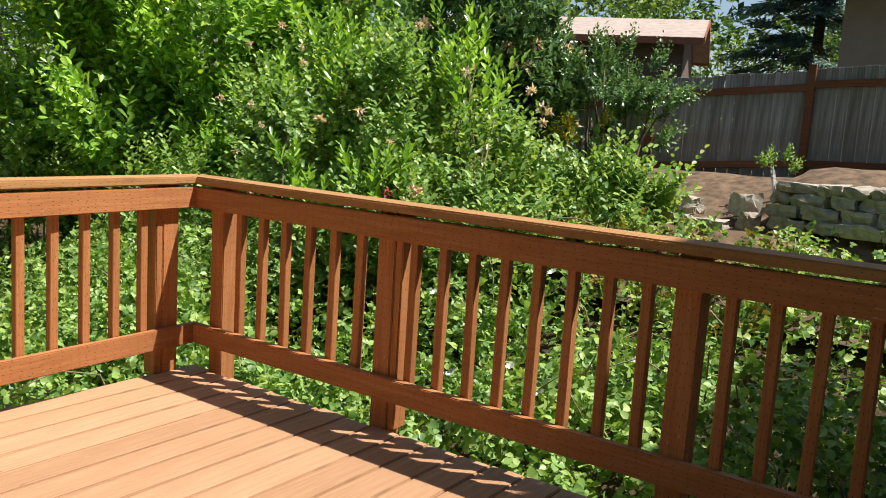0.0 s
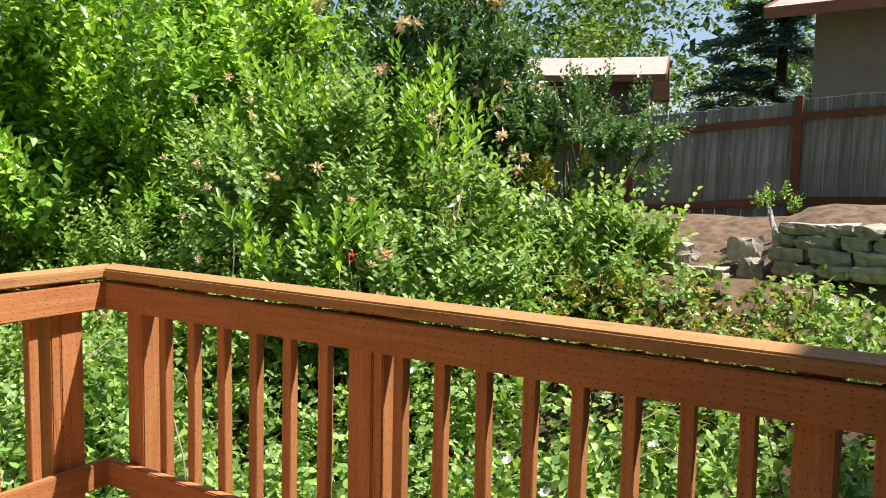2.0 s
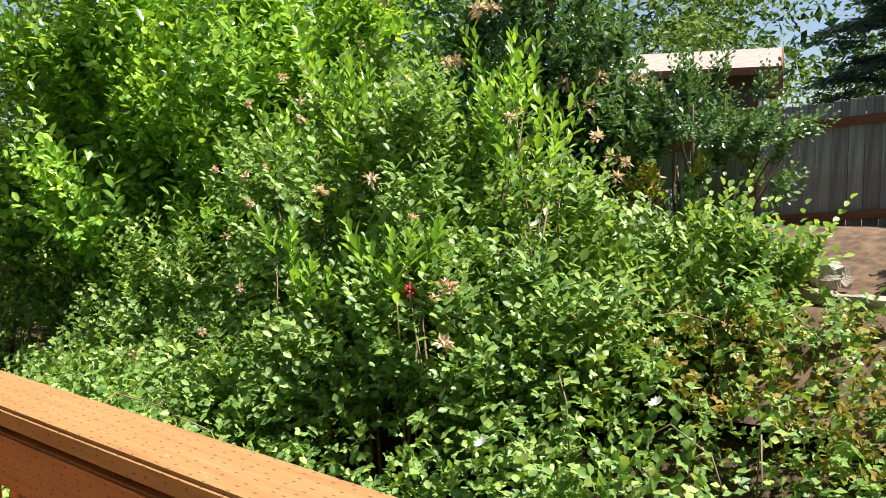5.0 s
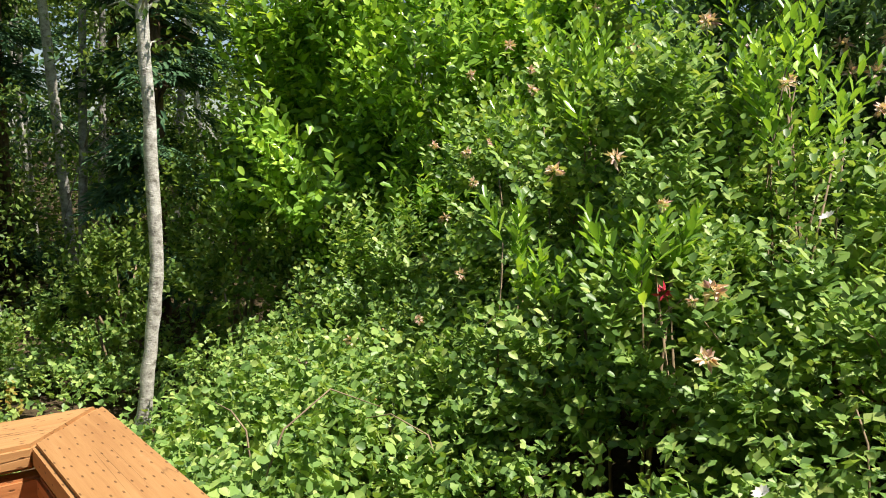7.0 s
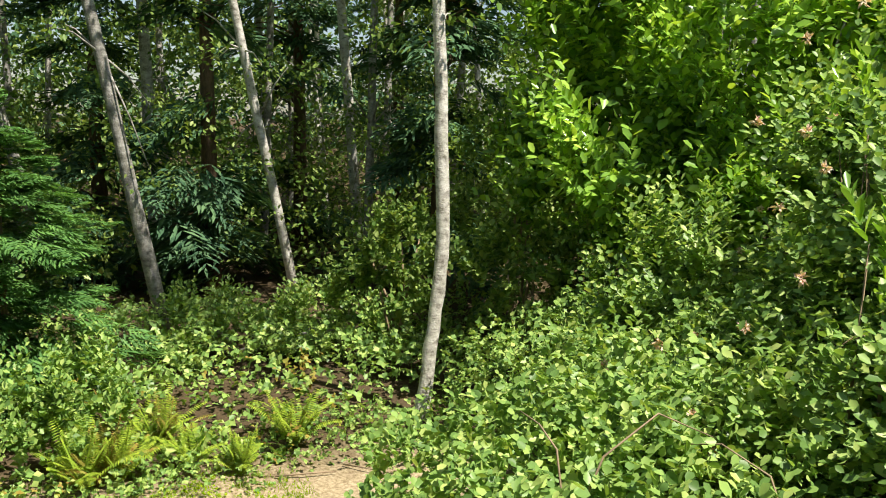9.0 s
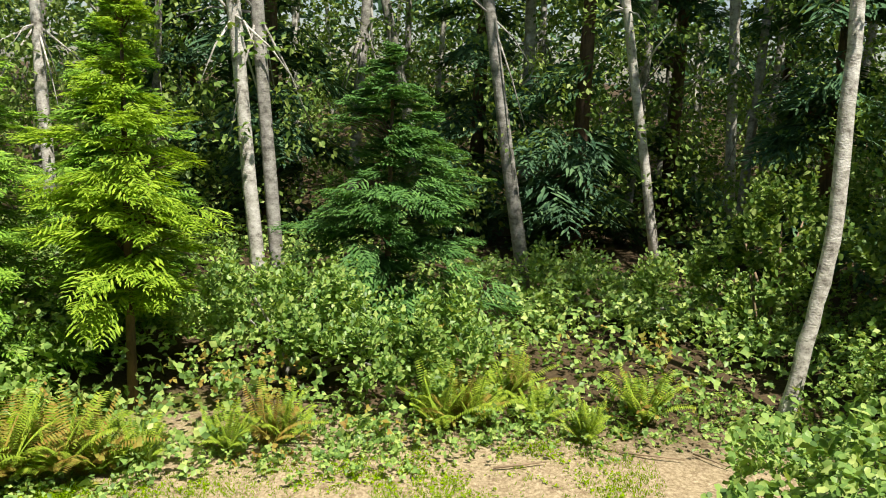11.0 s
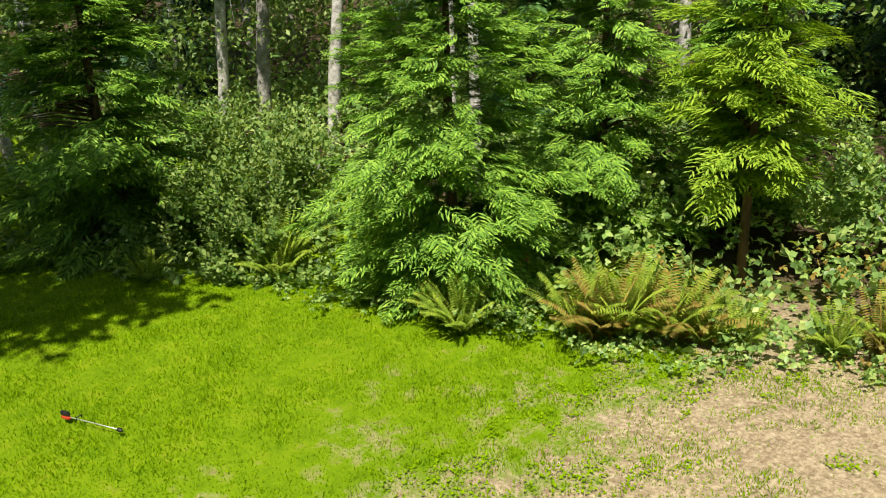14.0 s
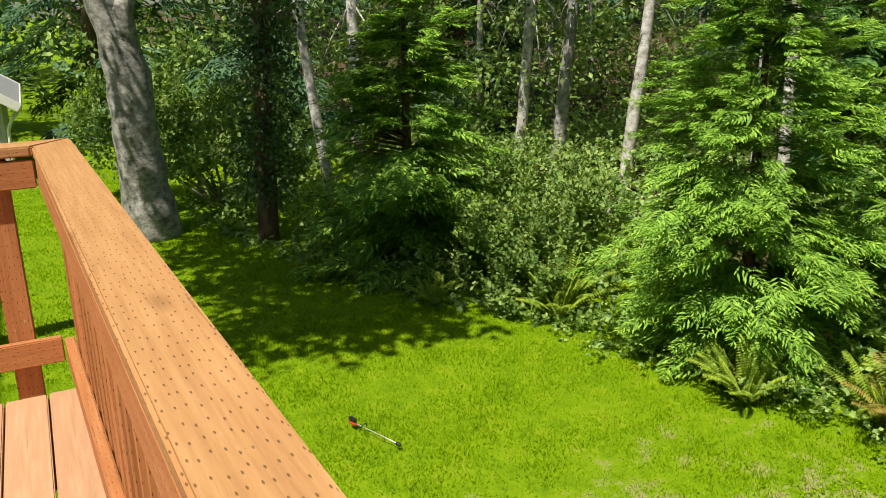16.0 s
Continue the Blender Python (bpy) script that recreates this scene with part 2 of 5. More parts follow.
DARKWALL = plain("brown_wall_boards", (0.14, 0.10, 0.08), 0.85, var=0.15)
WHITEPAINT = plain("white_trim_paint", (0.78, 0.77, 0.74), 0.5, var=0.05)
GREYROOF = plain("grey_roof_sheet", (0.28, 0.30, 0.31), 0.7, var=0.12)
SIDING = plain("pale_grey_siding", (0.5, 0.5, 0.48), 0.8, var=0.08)
BLACK = plain("black_plastic", (0.02, 0.02, 0.02), 0.5)
ENGINE = plain("red_orange_plastic", (0.55, 0.07, 0.03), 0.45)
ALU = plain("pale_aluminium_tube", (0.75, 0.74, 0.72), 0.35, 0.6)
GLASS, gnt, gp = base_mat("window_glass", 0.05)
gp.inputs["Base Color"].default_value = (0.03, 0.04, 0.045, 1)


# ---- mesh helpers ----
def mesh_from(name, verts, faces, mat, smooth=False):
    me = bpy.data.meshes.new(name)
    me.from_pydata([tuple(v) for v in verts], [], faces)
    me.materials.append(mat)
    if smooth:
        me.polygons.foreach_set("use_smooth", [True] * len(me.polygons))
    return me


def add(name, me, parent=None, m=None, label=""):
    ob = new(name, me)
    if parent:
        ob.parent = parent
    if m is not None:
        ob.matrix_basis = m
    if label:
        ob["label"] = label
    return ob


BOXES = {}


def box_mesh(sx, sy, sz, mat, bev=0.004):
    """A bevelled block about its middle."""
    key = (round(sx, 4), round(sy, 4), round(sz, 4), mat.name, bev)
    if key not in BOXES:
        bm = bmesh.new()
        bmesh.ops.create_cube(bm, size=1, matrix=Matrix.Diagonal((sx, sy, sz, 1)))
        if bev:
            bmesh.ops.bevel(bm, geom=bm.edges[:], offset=bev, segments=2 if bev >= 0.004 else 1, affect="EDGES")
        me = bpy.data.meshes.new("block")
        bm.to_mesh(me)
        bm.free()
        me.materials.append(mat)
        BOXES[key] = me
    return BOXES[key]


def block(name, lo, hi, mat, parent=None, bev=0.004, label=""):
    """A block between two corners."""
    s = [b - a for a, b in zip(lo, hi)]
    c = [(a + b) / 2 for a, b in zip(lo, hi)]
    return add(name, box_mesh(*s, mat, bev), parent, Matrix.Translation(c), label)


def tube_mesh(name, pts, radii, mat, sides=8):
    """A tapered tube along points."""
    verts, faces = [], []
    pts = [Vector(p) for p in pts]
    for i, p in enumerate(pts):
        d = (pts[min(i + 1, len(pts) - 1)] - pts[max(i - 1, 0)]).normalized()
        a = d.orthogonal().normalized() if i == 0 else (a - d * a.dot(d)).normalized()
        b = d.cross(a)
        for k in range(sides):
            w = 2 * math.pi * k / sides
            verts.append(p + (a * math.cos(w) + b * math.sin(w)) * radii[i])
    for i in range(len(pts) - 1):
        for k in range(sides):
            n = (k + 1) % sides
            faces.append((i * sides + k, i * sides + n, (i + 1) * sides + n, (i + 1) * sides + k))
    faces.append(tuple(range(sides))[::-1])
    faces.append(tuple(range((len(pts) - 1) * sides, len(pts) * sides)))
    return mesh_from(name, verts, faces, mat, True)


def join_meshes(name, meshes):
    """One mesh out of several of one material."""
    verts, faces, off = [], [], 0
    for me in meshes:
        verts += [v.co.copy() for v in me.vertices]
        faces += [tuple(i + off for i in p.vertices) for p in me.polygons]
        off = len(verts)
    out = mesh_from(name, verts, faces, meshes[0].materials[0], True)
    for me in meshes:
        bpy.data.meshes.remove(me)
    return out


RNG = np.random.default_rng(7)


def unit(v):
    return v / np.maximum(np.linalg.norm(v, axis=-1, keepdims=True), 1e-9)


def leaf_mesh(name, pos, way, up, length, width, mat, fold=0.25, droop=0.12, oval=False):
    """A mesh of many folded leaves: pos the leaf's foot, way along it, up its upper side. oval: rounded blades of two four-sided halves."""
    n = len(pos)
    way = unit(way)
    side = unit(np.cross(way, up))
    nor = np.cross(side, way)
    length, width = np.broadcast_to(length, n)[:, None], np.broadcast_to(width, n)[:, None]
    tip = pos + way * length - nor * length * droop

    def rim(f, half, sg):
        return pos + way * length * f + side * width * half * sg + nor * (width * fold * half - length * droop * f * f)

    if oval:
        corners = [pos, rim(0.3, 0.38, 1), rim(0.72, 0.48, 1), tip, rim(0.72, 0.48, -1), rim(0.3, 0.38, -1)]
        faces = np.array([[0, 3, 2, 1], [0, 5, 4, 3]])
    else:
        corners = [pos, rim(0.46, 0.5, 1), tip, rim(0.46, 0.5, -1)]
        faces = np.array([[0, 2, 1], [0, 3, 2]])
    k, sides = len(corners), faces.shape[1]
    co = np.stack(corners, 1).reshape(-1, 3).astype(np.float32)
    idx = (np.arange(n)[:, None, None] * k + faces[None]).reshape(-1).astype(np.int32)
    me = bpy.data.meshes.new(name)
    me.vertices.add(n * k)
    me.vertices.foreach_set("co", co.ravel())
    me.loops.add(len(idx))
    me.loops.foreach_set("vertex_index", idx)
    me.polygons.add(n * 2)
    me.polygons.foreach_set("loop_start", np.arange(0, len(idx), sides, dtype=np.int32))
    me.polygons.foreach_set("loop_total", np.full(n * 2, sides, dtype=np.int32))
    me.update(calc_edges=True)
    me.materials.append(mat)
    return me


def shoots(foot, way, length, per, leaf, width, mat, name, spread=0.75, jitter=0.25, lift=0.35, whorl=1.0):
    """Leafy shoots that bend upwards: leaves set along each shoot, upper sides towards its tip and the light.
    whorl: 1 sets them all round the shoot, 0 in two flat ranks."""
    n = len(foot)
    way = unit(way)
    ref = np.where(np.abs(way[:, 2:3]) > 0.9, np.array([[1.0, 0, 0]]), np.array([[0, 0, 1.0]]))
    a = unit(np.cross(way, ref))
    b = np.cross(a, way)
    up = np.array([0, 0, 1.0])
    turn0 = RNG.uniform(0, 2 * np.pi, n)
    P, W, U, L = [], [], [], []
    for k in range(per):
        f = (k + 0.6) / per
        ang = turn0 + k * 2.4
        ranks = a * (1 if k % 2 else -1) + b * RNG.normal(0.1, 0.2, (n, 1))
        ring = a * np.cos(ang)[:, None] + b * np.sin(ang)[:, None]
        d = unit(ring * whorl + ranks * (1 - whorl))
        tang = unit(way + up * (2 * lift * f))
        lean = spread * (1.25 - 0.6 * f)
        P.append(foot + way * (length * f)[:, None] + up * (length * lift * f * f)[:, None])
        W.append(unit(tang * 0.8 + d * lean + RNG.normal(0, jitter, (n, 3)) * 0.4))
        U.append(tang * 0.75 + up * 0.6 + RNG.normal(0, jitter, (n, 3)) * 0.8)
        L.append(leaf * RNG.uniform(0.75, 1.15, n) * (1.05 - 0.4 * f * f))
    L = np.concatenate(L)
    return leaf_mesh(name, np.concatenate(P), np.concatenate(W), np.concatenate(U), L, L * width, mat, oval=True)


def fbm(x, y, scale, seed=0.0):
    """Cheap smooth noise of arrays, about -1 to 1."""
    v = np.zeros_like(x)
    amp, tot = 1.0, 0.0
    for k in range(4):
        a = 1.7 * k + seed
        v += amp * np.sin(x * scale * 1.13 + 3.1 * np.sin(y * scale * 0.71 + a) + a) * np.cos(y * scale * 0.97 + 2.3 * np.sin(x * scale * 0.63 - a) - a)
        tot += amp
        amp *= 0.55
        scale *= 2.07
    return v / tot * 1.6


# ---- ground ----
LAWN_Z = -2.3


def smooth(a):
    a = np.clip(a, 0, 1)
    return a * a * (3 - 2 * a)


def ground_z(x, y):
    """Height of the ground: a flat lawn, a bank rising to the fence, a rise beyond the woods."""
    x, y = np.asarray(x, float), np.asarray(y, float)
    s = (y - 0.2 + 0.62 * np.minimum(x + 0.5, 0)) / 6.0
    z = LAWN_Z + 2.0 * smooth(s)
    z = z + 0.03 * fbm(x, y, 0.9)
    far = np.hypot(x, y)
    z = z + 0.06 * np.clip(far - 19, 0, 60) * smooth((-x - 6) / 10)
    return z


def axis_steps(lo, hi, fine_lo, fine_hi, fine, coarse):
    a = list(np.arange(lo, fine_lo, coarse)) + list(np.arange(fine_lo, fine_hi, fine)) + list(np.arange(fine_hi, hi + coarse, coarse))
    return np.array(a)


gx, gy = axis_steps(-300, 300, -20, 10, 0.25, 14), axis_steps(-300, 300, -22, 12, 0.25, 14)
GX, GY = np.meshgrid(gx, gy)
GZ = ground_z(GX, GY)
gv = np.stack([GX.ravel(), GY.ravel(), GZ.ravel()], 1)
w = len(gx)
gf = [(j * w + i, j * w + i + 1, (j + 1) * w + i + 1, (j + 1) * w + i) for j in range(len(gy) - 1) for i in range(w - 1)]


def ground_mat():
    m, nt, p = base_mat("lawn_and_soil", 0.95)
    p.inputs["Specular IOR Level"].default_value = 0.12
    co = nt.nodes.new("ShaderNodeTexCoord")
    sep = nt.nodes.new("ShaderNodeSeparateXYZ")
    nt.links.new(co.outputs["Object"], sep.inputs[0])
    big = tex(nt, "ShaderNodeTexNoise", 0.8, detail=5)
    fine = tex(nt, "ShaderNodeTexNoise", 26, detail=6, rough=0.7)
    mids = tex(nt, "ShaderNodeTexNoise", 4.5, detail=6, rough=0.65)
    sand = ramp(nt, fine.outputs["Fac"], [(0.25, (0.13, 0.095, 0.055)), (0.45, (0.31, 0.245, 0.15)), (0.6, (0.47, 0.385, 0.255)), (0.78, (0.62, 0.545, 0.41))])
    litter = tex(nt, "ShaderNodeTexNoise", 9, detail=7, rough=0.75)
    sand = mixc(nt, ramp(nt, litter.outputs["Fac"], [(0.52, (0, 0, 0)), (0.66, (0.75, 0.75, 0.75))]), sand, (0.16, 0.105, 0.06))
    soil = ramp(nt, fine.outputs["Fac"], [(0.25, (0.03, 0.024, 0.013)), (0.5, (0.085, 0.062, 0.036)), (0.75, (0.15, 0.11, 0.065))])
    green = ramp(nt, mids.outputs["Fac"], [(0.25, (0.09, 0.18, 0.003)), (0.5, (0.15, 0.26, 0.004)), (0.75, (0.23, 0.3, 0.012))])
    # bare sandy strip in the north-west of the lawn, grass to the south
    e = math_node(nt, "ADD", sep.outputs["Y"], math_node(nt, "MULTIPLY", sep.outputs["X"], 0.12))
    e = math_node(nt, "ADD", e, math_node(nt, "MULTIPLY", math_node(nt, "SUBTRACT", mids.outputs["Fac"], 0.5), 5.5))
    e = math_node(nt, "ADD", e, math_node(nt, "MULTIPLY", math_node(nt, "SUBTRACT", big.outputs["Fac"], 0.5), 4.0))
    bare = ramp(nt, math_node(nt, "MULTIPLY", math_node(nt, "ADD", e, 7.5), 0.125), [(0.26, (0, 0, 0)), (0.42, (1, 1, 1))])
    col = mixc(nt, bare, green, sand)
    west = math_node(nt, "MULTIPLY", math_node(nt, "SUBTRACT", math_node(nt, "MULTIPLY", sep.outputs["X"], -1.0), 7.5), 0.8)
    col = mixc(nt, ramp(nt, west, [(0.0, (0, 0, 0)), (1.0, (1, 1, 1))]), col, soil)
    north = math_node(nt, "MULTIPLY", math_node(nt, "SUBTRACT", math_node(nt, "ADD", sep.outputs["Y"], math_node(nt, "MULTIPLY", sep.outputs["X"], 0.3)), 0.3), 0.8)
    col = mixc(nt, ramp(nt, north, [(0.0, (0, 0, 0)), (1.0, (1, 1, 1))]), col, soil)
    nt.links.new(col, p.inputs["Base Color"])
    bump(nt, p, math_node(nt, "ADD", fine.outputs["Fac"], mids.outputs["Fac"]), 0.6, 0.03)
    return m


ground = tagged(new("ground", mesh_from("ground", gv, gf, ground_mat(), True)), "patchy lawn and sandy soil below the deck", "ground", kind="structure")

# ---- deck ----
TOP, CAP, CAPT = 0.926, 0.133, 0.036   # height of the rail's top, width and thickness of its cap
DECK_S, DECK_E = -3.95, 5.4            # south and east ends of the deck
RT = 0.036                             # thickness of the rails
POST = 0.088


def run_of_rail(name, origin, turn, length, posts, start_gap, label, splices=()):
    """A railing that runs along local +x, deck on its local -y side; cap, face rails, posts, balusters."""
    root = tagged(new(name), label, "railing", group="deck railings")
    root.matrix_basis = Matrix.Translation(origin) @ Matrix.Rotation(radians(turn), 4, "Z")
    yin = -CAP + 0.004           # inner face of the rails
    yb = yin + RT                # their back
    block("top_rail", (start_gap[0], yin, TOP - CAPT - 0.012 - 0.098), (length - start_gap[1], yb, TOP - CAPT - 0.012), WOOD[0], root)
    block("bottom_rail", (start_gap[0], yin, 0.128), (length - start_gap[1], yb, 0.222), WOOD[0], root)
    for i, x in enumerate(posts):
        block("post", (x - POST / 2, yb + 0.001, -0.32), (x + POST / 2, yb + POST, TOP - CAPT - 0.004), WOOD[2], root)
    for x in splices:
        block("splice_board", (x + POST / 2 + 0.001, yb + 0.004, 0.0), (x + POST / 2 + 0.037, yb + POST - 0.004, TOP - CAPT - 0.006), WOOD[2], root)
    marks = sorted([start_gap[0] + 0.0] + list(posts) + [length - start_gap[1]])
    for a, b in zip(marks[:-1], marks[1:]):
        n = round((b - a) / 0.139)
        if n < 3:
            continue
        for k in range(1, n):
            x = a + (b - a) * k / n
            ob = block("baluster", (x - 0.018, yb + 0.001, 0.132), (x + 0.018, yb + 0.037, TOP - CAPT - 0.016), WOOD[2], root, 0.003)
            ob.rotation_mode = "XYZ"
            ob.rotation_euler = (random.uniform(-0.006, 0.006), random.uniform(-0.008, 0.008), random.uniform(-0.12, 0.12))
    return root


def cap_mesh(name, length, m0, m1, mat):
    """A cap board with mitred ends: m0, m1 = 1 for a mitre that is longer outside, 0 for a square end."""
    bm = bmesh.new()
    pts = [(0, 0), (length, 0), (length - CAP * m1, -CAP), (CAP * m0, -CAP)]
    lo = [bm.verts.new((x, y, TOP - CAPT)) for x, y in pts]
    hi = [bm.verts.new((x, y, TOP)) for x, y in pts]
    bm.faces.new(lo[::-1])
    bm.faces.new(hi)
    for i in range(4):
        j = (i + 1) % 4
        bm.faces.new((lo[i], lo[j], hi[j], hi[i]))
    bmesh.ops.bevel(bm, geom=bm.edges[:], offset=0.006, segments=2, affect="EDGES")
    me = bpy.data.meshes.new(name)
    bm.to_mesh(me)
    bm.free()
    me.materials.append(mat)
    return me


EAST = 5.3
SLEN = -DECK_S
SKEW = 0.042                           # how far the lawn side runs off square
north_rail = run_of_rail("deck_railing", (0, 0, 0), 0, EAST, [0.205 + POST / 2 + 0.0, 1.262, 2.49, 3.71, 4.95], (CAP - 0.004, 0.0), "orange-stained wooden deck railing with square balusters", (1.262,))
add("cap", cap_mesh("cap", EAST, 1, 0, CAPW), north_rail)
west_rail = run_of_rail("deck_railing", (SKEW * SLEN, -SLEN, 0), 90 + math.degrees(SKEW), SLEN, [0.24, 1.3, 2.4, SLEN - 0.24], (CAP - 0.004, CAP - 0.004 - RT), "orange-stained wooden deck railing along the lawn side", (SLEN - 0.24 - POST - 0.037,))
add("cap", cap_mesh("cap", SLEN, 1, 1, CAPW), west_rail)
SOUTH = EAST - SKEW * SLEN
south_rail = run_of_rail("deck_railing", (EAST, -SLEN, 0), 180, SOUTH, [0.3, 1.4, 2.6, 3.8, SOUTH - 0.26], (0.0, CAP - 0.004), "orange-stained wooden deck railing at the deck's far end")
add("cap", cap_mesh("cap", SOUTH, 0, 1, CAPW), south_rail)

deck = tagged(new("deck"), "raised wooden deck of worn orange-stained planks", "deck", kind="structure")
D0 = CAP - 0.004 - RT + 0.002  # deck's edge, in from the cap's outer edge
pl, gap = 0.1385, 0.006
x = D0 - 0.01
while x < EAST:
    shift = random.uniform(-0.012, 0.012)
    y0, y1 = -SLEN + D0 + shift * 0.4, -D0 + shift
    block("plank", (x, y0, -0.036), (x + pl, y1, random.uniform(-0.0015, 0.0015)), DECKW, deck, 0.004)
    x += pl + gap + random.uniform(-0.001, 0.002)
block("rim_joist", (D0, -D0 - 0.04, -0.28), (EAST, -D0 - 0.002, -0.037), WOOD[0], deck)
block("rim_joist", (D0, -SLEN + D0, -0.28), (D0 + 0.038, -D0 - 0.041, -0.037), WOOD[1], deck)
block("rim_joist", (D0, -SLEN + D0 - 0.04, -0.28), (EAST, -SLEN + D0 - 0.001, -0.037), WOOD[0], deck)
for jy in np.arange(-3.6, -0.3, 0.61):
    block("joist", (D0 + 0.04, jy, -0.24), (EAST, jy + 0.038, -0.038), RAW, deck)
for px, py in ((0.3, -0.35), (2.7, -0.35), (0.3, -3.6), (2.7, -3.6), (5.0, -0.35), (5.0, -3.6)):
    block("support_post", (px - 0.07, py - 0.07, float(ground_z(px, py)) - 0.2), (px + 0.07, py + 0.07, -0.24), RAW, deck)

# ---- plant builders ----
def random_dirs(n, up=0.0):
    v = RNG.normal(0, 1, (n, 3))
    v[:, 2] += up
    return unit(v)


def blob_points(n, c, r, low=-0.5, rough=0.16, depth=0.25, seed=0.0, cluster=16, loose=0.085):
    """Points on a lumpy ellipsoid, with its outward way, gathered in clusters; some of them sunk into it."""
    m = max(6, n // cluster)
    d = random_dirs(m * 3)
    d = d[d[:, 2] > low][:m]
    lump = (1 + rough * fbm(d[:, 0] * 3 + d[:, 2] * 2.1, d[:, 1] * 3 - d[:, 2] * 1.7, 1.3, seed)) * RNG.uniform(0.6, 1.16, len(d))
    pick = RNG.integers(0, len(d), n)
    q = d[pick] + RNG.normal(0, loose, (n, 3))
    off = np.linalg.norm(q - d[pick], axis=1)
    q = unit(q)
    lm = lump[pick] * (1 - 0.9 * off ** 2) * (1 - depth * RNG.random(n) ** 2)
    return np.array(c) + q * np.array(r) * lm[:, None], unit(q / np.array(r))


def stems(name, base, tops, r, mat, sides=6):
    parts = []
    for t in tops:
        b, t = Vector(base) + Vector((random.uniform(-0.15, 0.15), random.uniform(-0.15, 0.15), 0)), Vector(t)
        mid = b.lerp(t, 0.5) + Vector((random.uniform(-0.15, 0.15), random.uniform(-0.15, 0.15), 0.1))
        parts.append(tube_mesh(name, [b, mid, t], [r, r * 0.7, r * 0.3], mat, sides))
    return join_meshes(name, parts)


def shrub(name, label, category, blobs, mat, leaf, width, per=9, shoot=0.35, up=0.6, stem_mat=None, fill=0.5, group="", low=-0.6, spread=0.75, lift=0.35, whorl=0.6, deep=0.0, jitter=0.2):
    """A shrub: stems, and a crown of leafy shoots over lumpy masses. blobs: (centre, radii, number of shoots)."""
    c0 = blobs[0][0]
    gz = float(ground_z(c0[0], c0[1]))
    root = tagged(new(name), label, category, group=group)
    root.location = (c0[0], c0[1], gz)
    inv = Matrix.Translation((-c0[0], -c0[1], -gz))
    tops = [(c[0] + random.uniform(-0.6, 0.6) * r[0], c[1] + random.uniform(-0.6, 0.6) * r[1], c[2] + random.uniform(0.0, 0.6) * r[2]) for c, r, n in blobs for k in range(4)]
    st = stems("stemwork", (c0[0], c0[1], gz - 0.1), tops, 0.035, stem_mat or GREYBARK)
    st.transform(inv)
    tagged(add("stemwork", st, root), kind="stuff")
    P, W, S = [], [], []
    for i, (c, r, n) in enumerate(blobs):
        p, o = blob_points(n, c, tuple((1 - deep) * a for a in r), low, 0.2, 0.22, i * 1.9)
        P.append(p)
        W.append(unit(o + np.array([0, 0, up]) + RNG.normal(0, 0.26, p.shape)))
        S.append(shoot * RNG.uniform(0.6, 1.3, len(p)))
    me = shoots(np.concatenate(P), np.concatenate(W), np.concatenate(S), per, leaf, width, mat, "crown", spread, jitter, lift, whorl)
    me.transform(inv)
    add("crown", me, root)
    if fill:
        P, W = [], []
        for i, (c, r, n) in enumerate(blobs):
            p, o = blob_points(int(n * per * fill), c, tuple(0.74 * a for a in r), low, 0.2, 0.5, i * 1.9)
            P.append(p)
            W.append(unit(o * 0.6 + RNG.normal(0, 0.7, p.shape)))
        P, W = np.concatenate(P), np.concatenate(W)
        me = leaf_mesh("inner_leaves", P, W, random_dirs(len(P), 1.0), leaf * RNG.uniform(0.7, 1.2, len(P)), leaf * width, mat)
        me.transform(inv)
        add("inner_leaves", me, root)
    return root


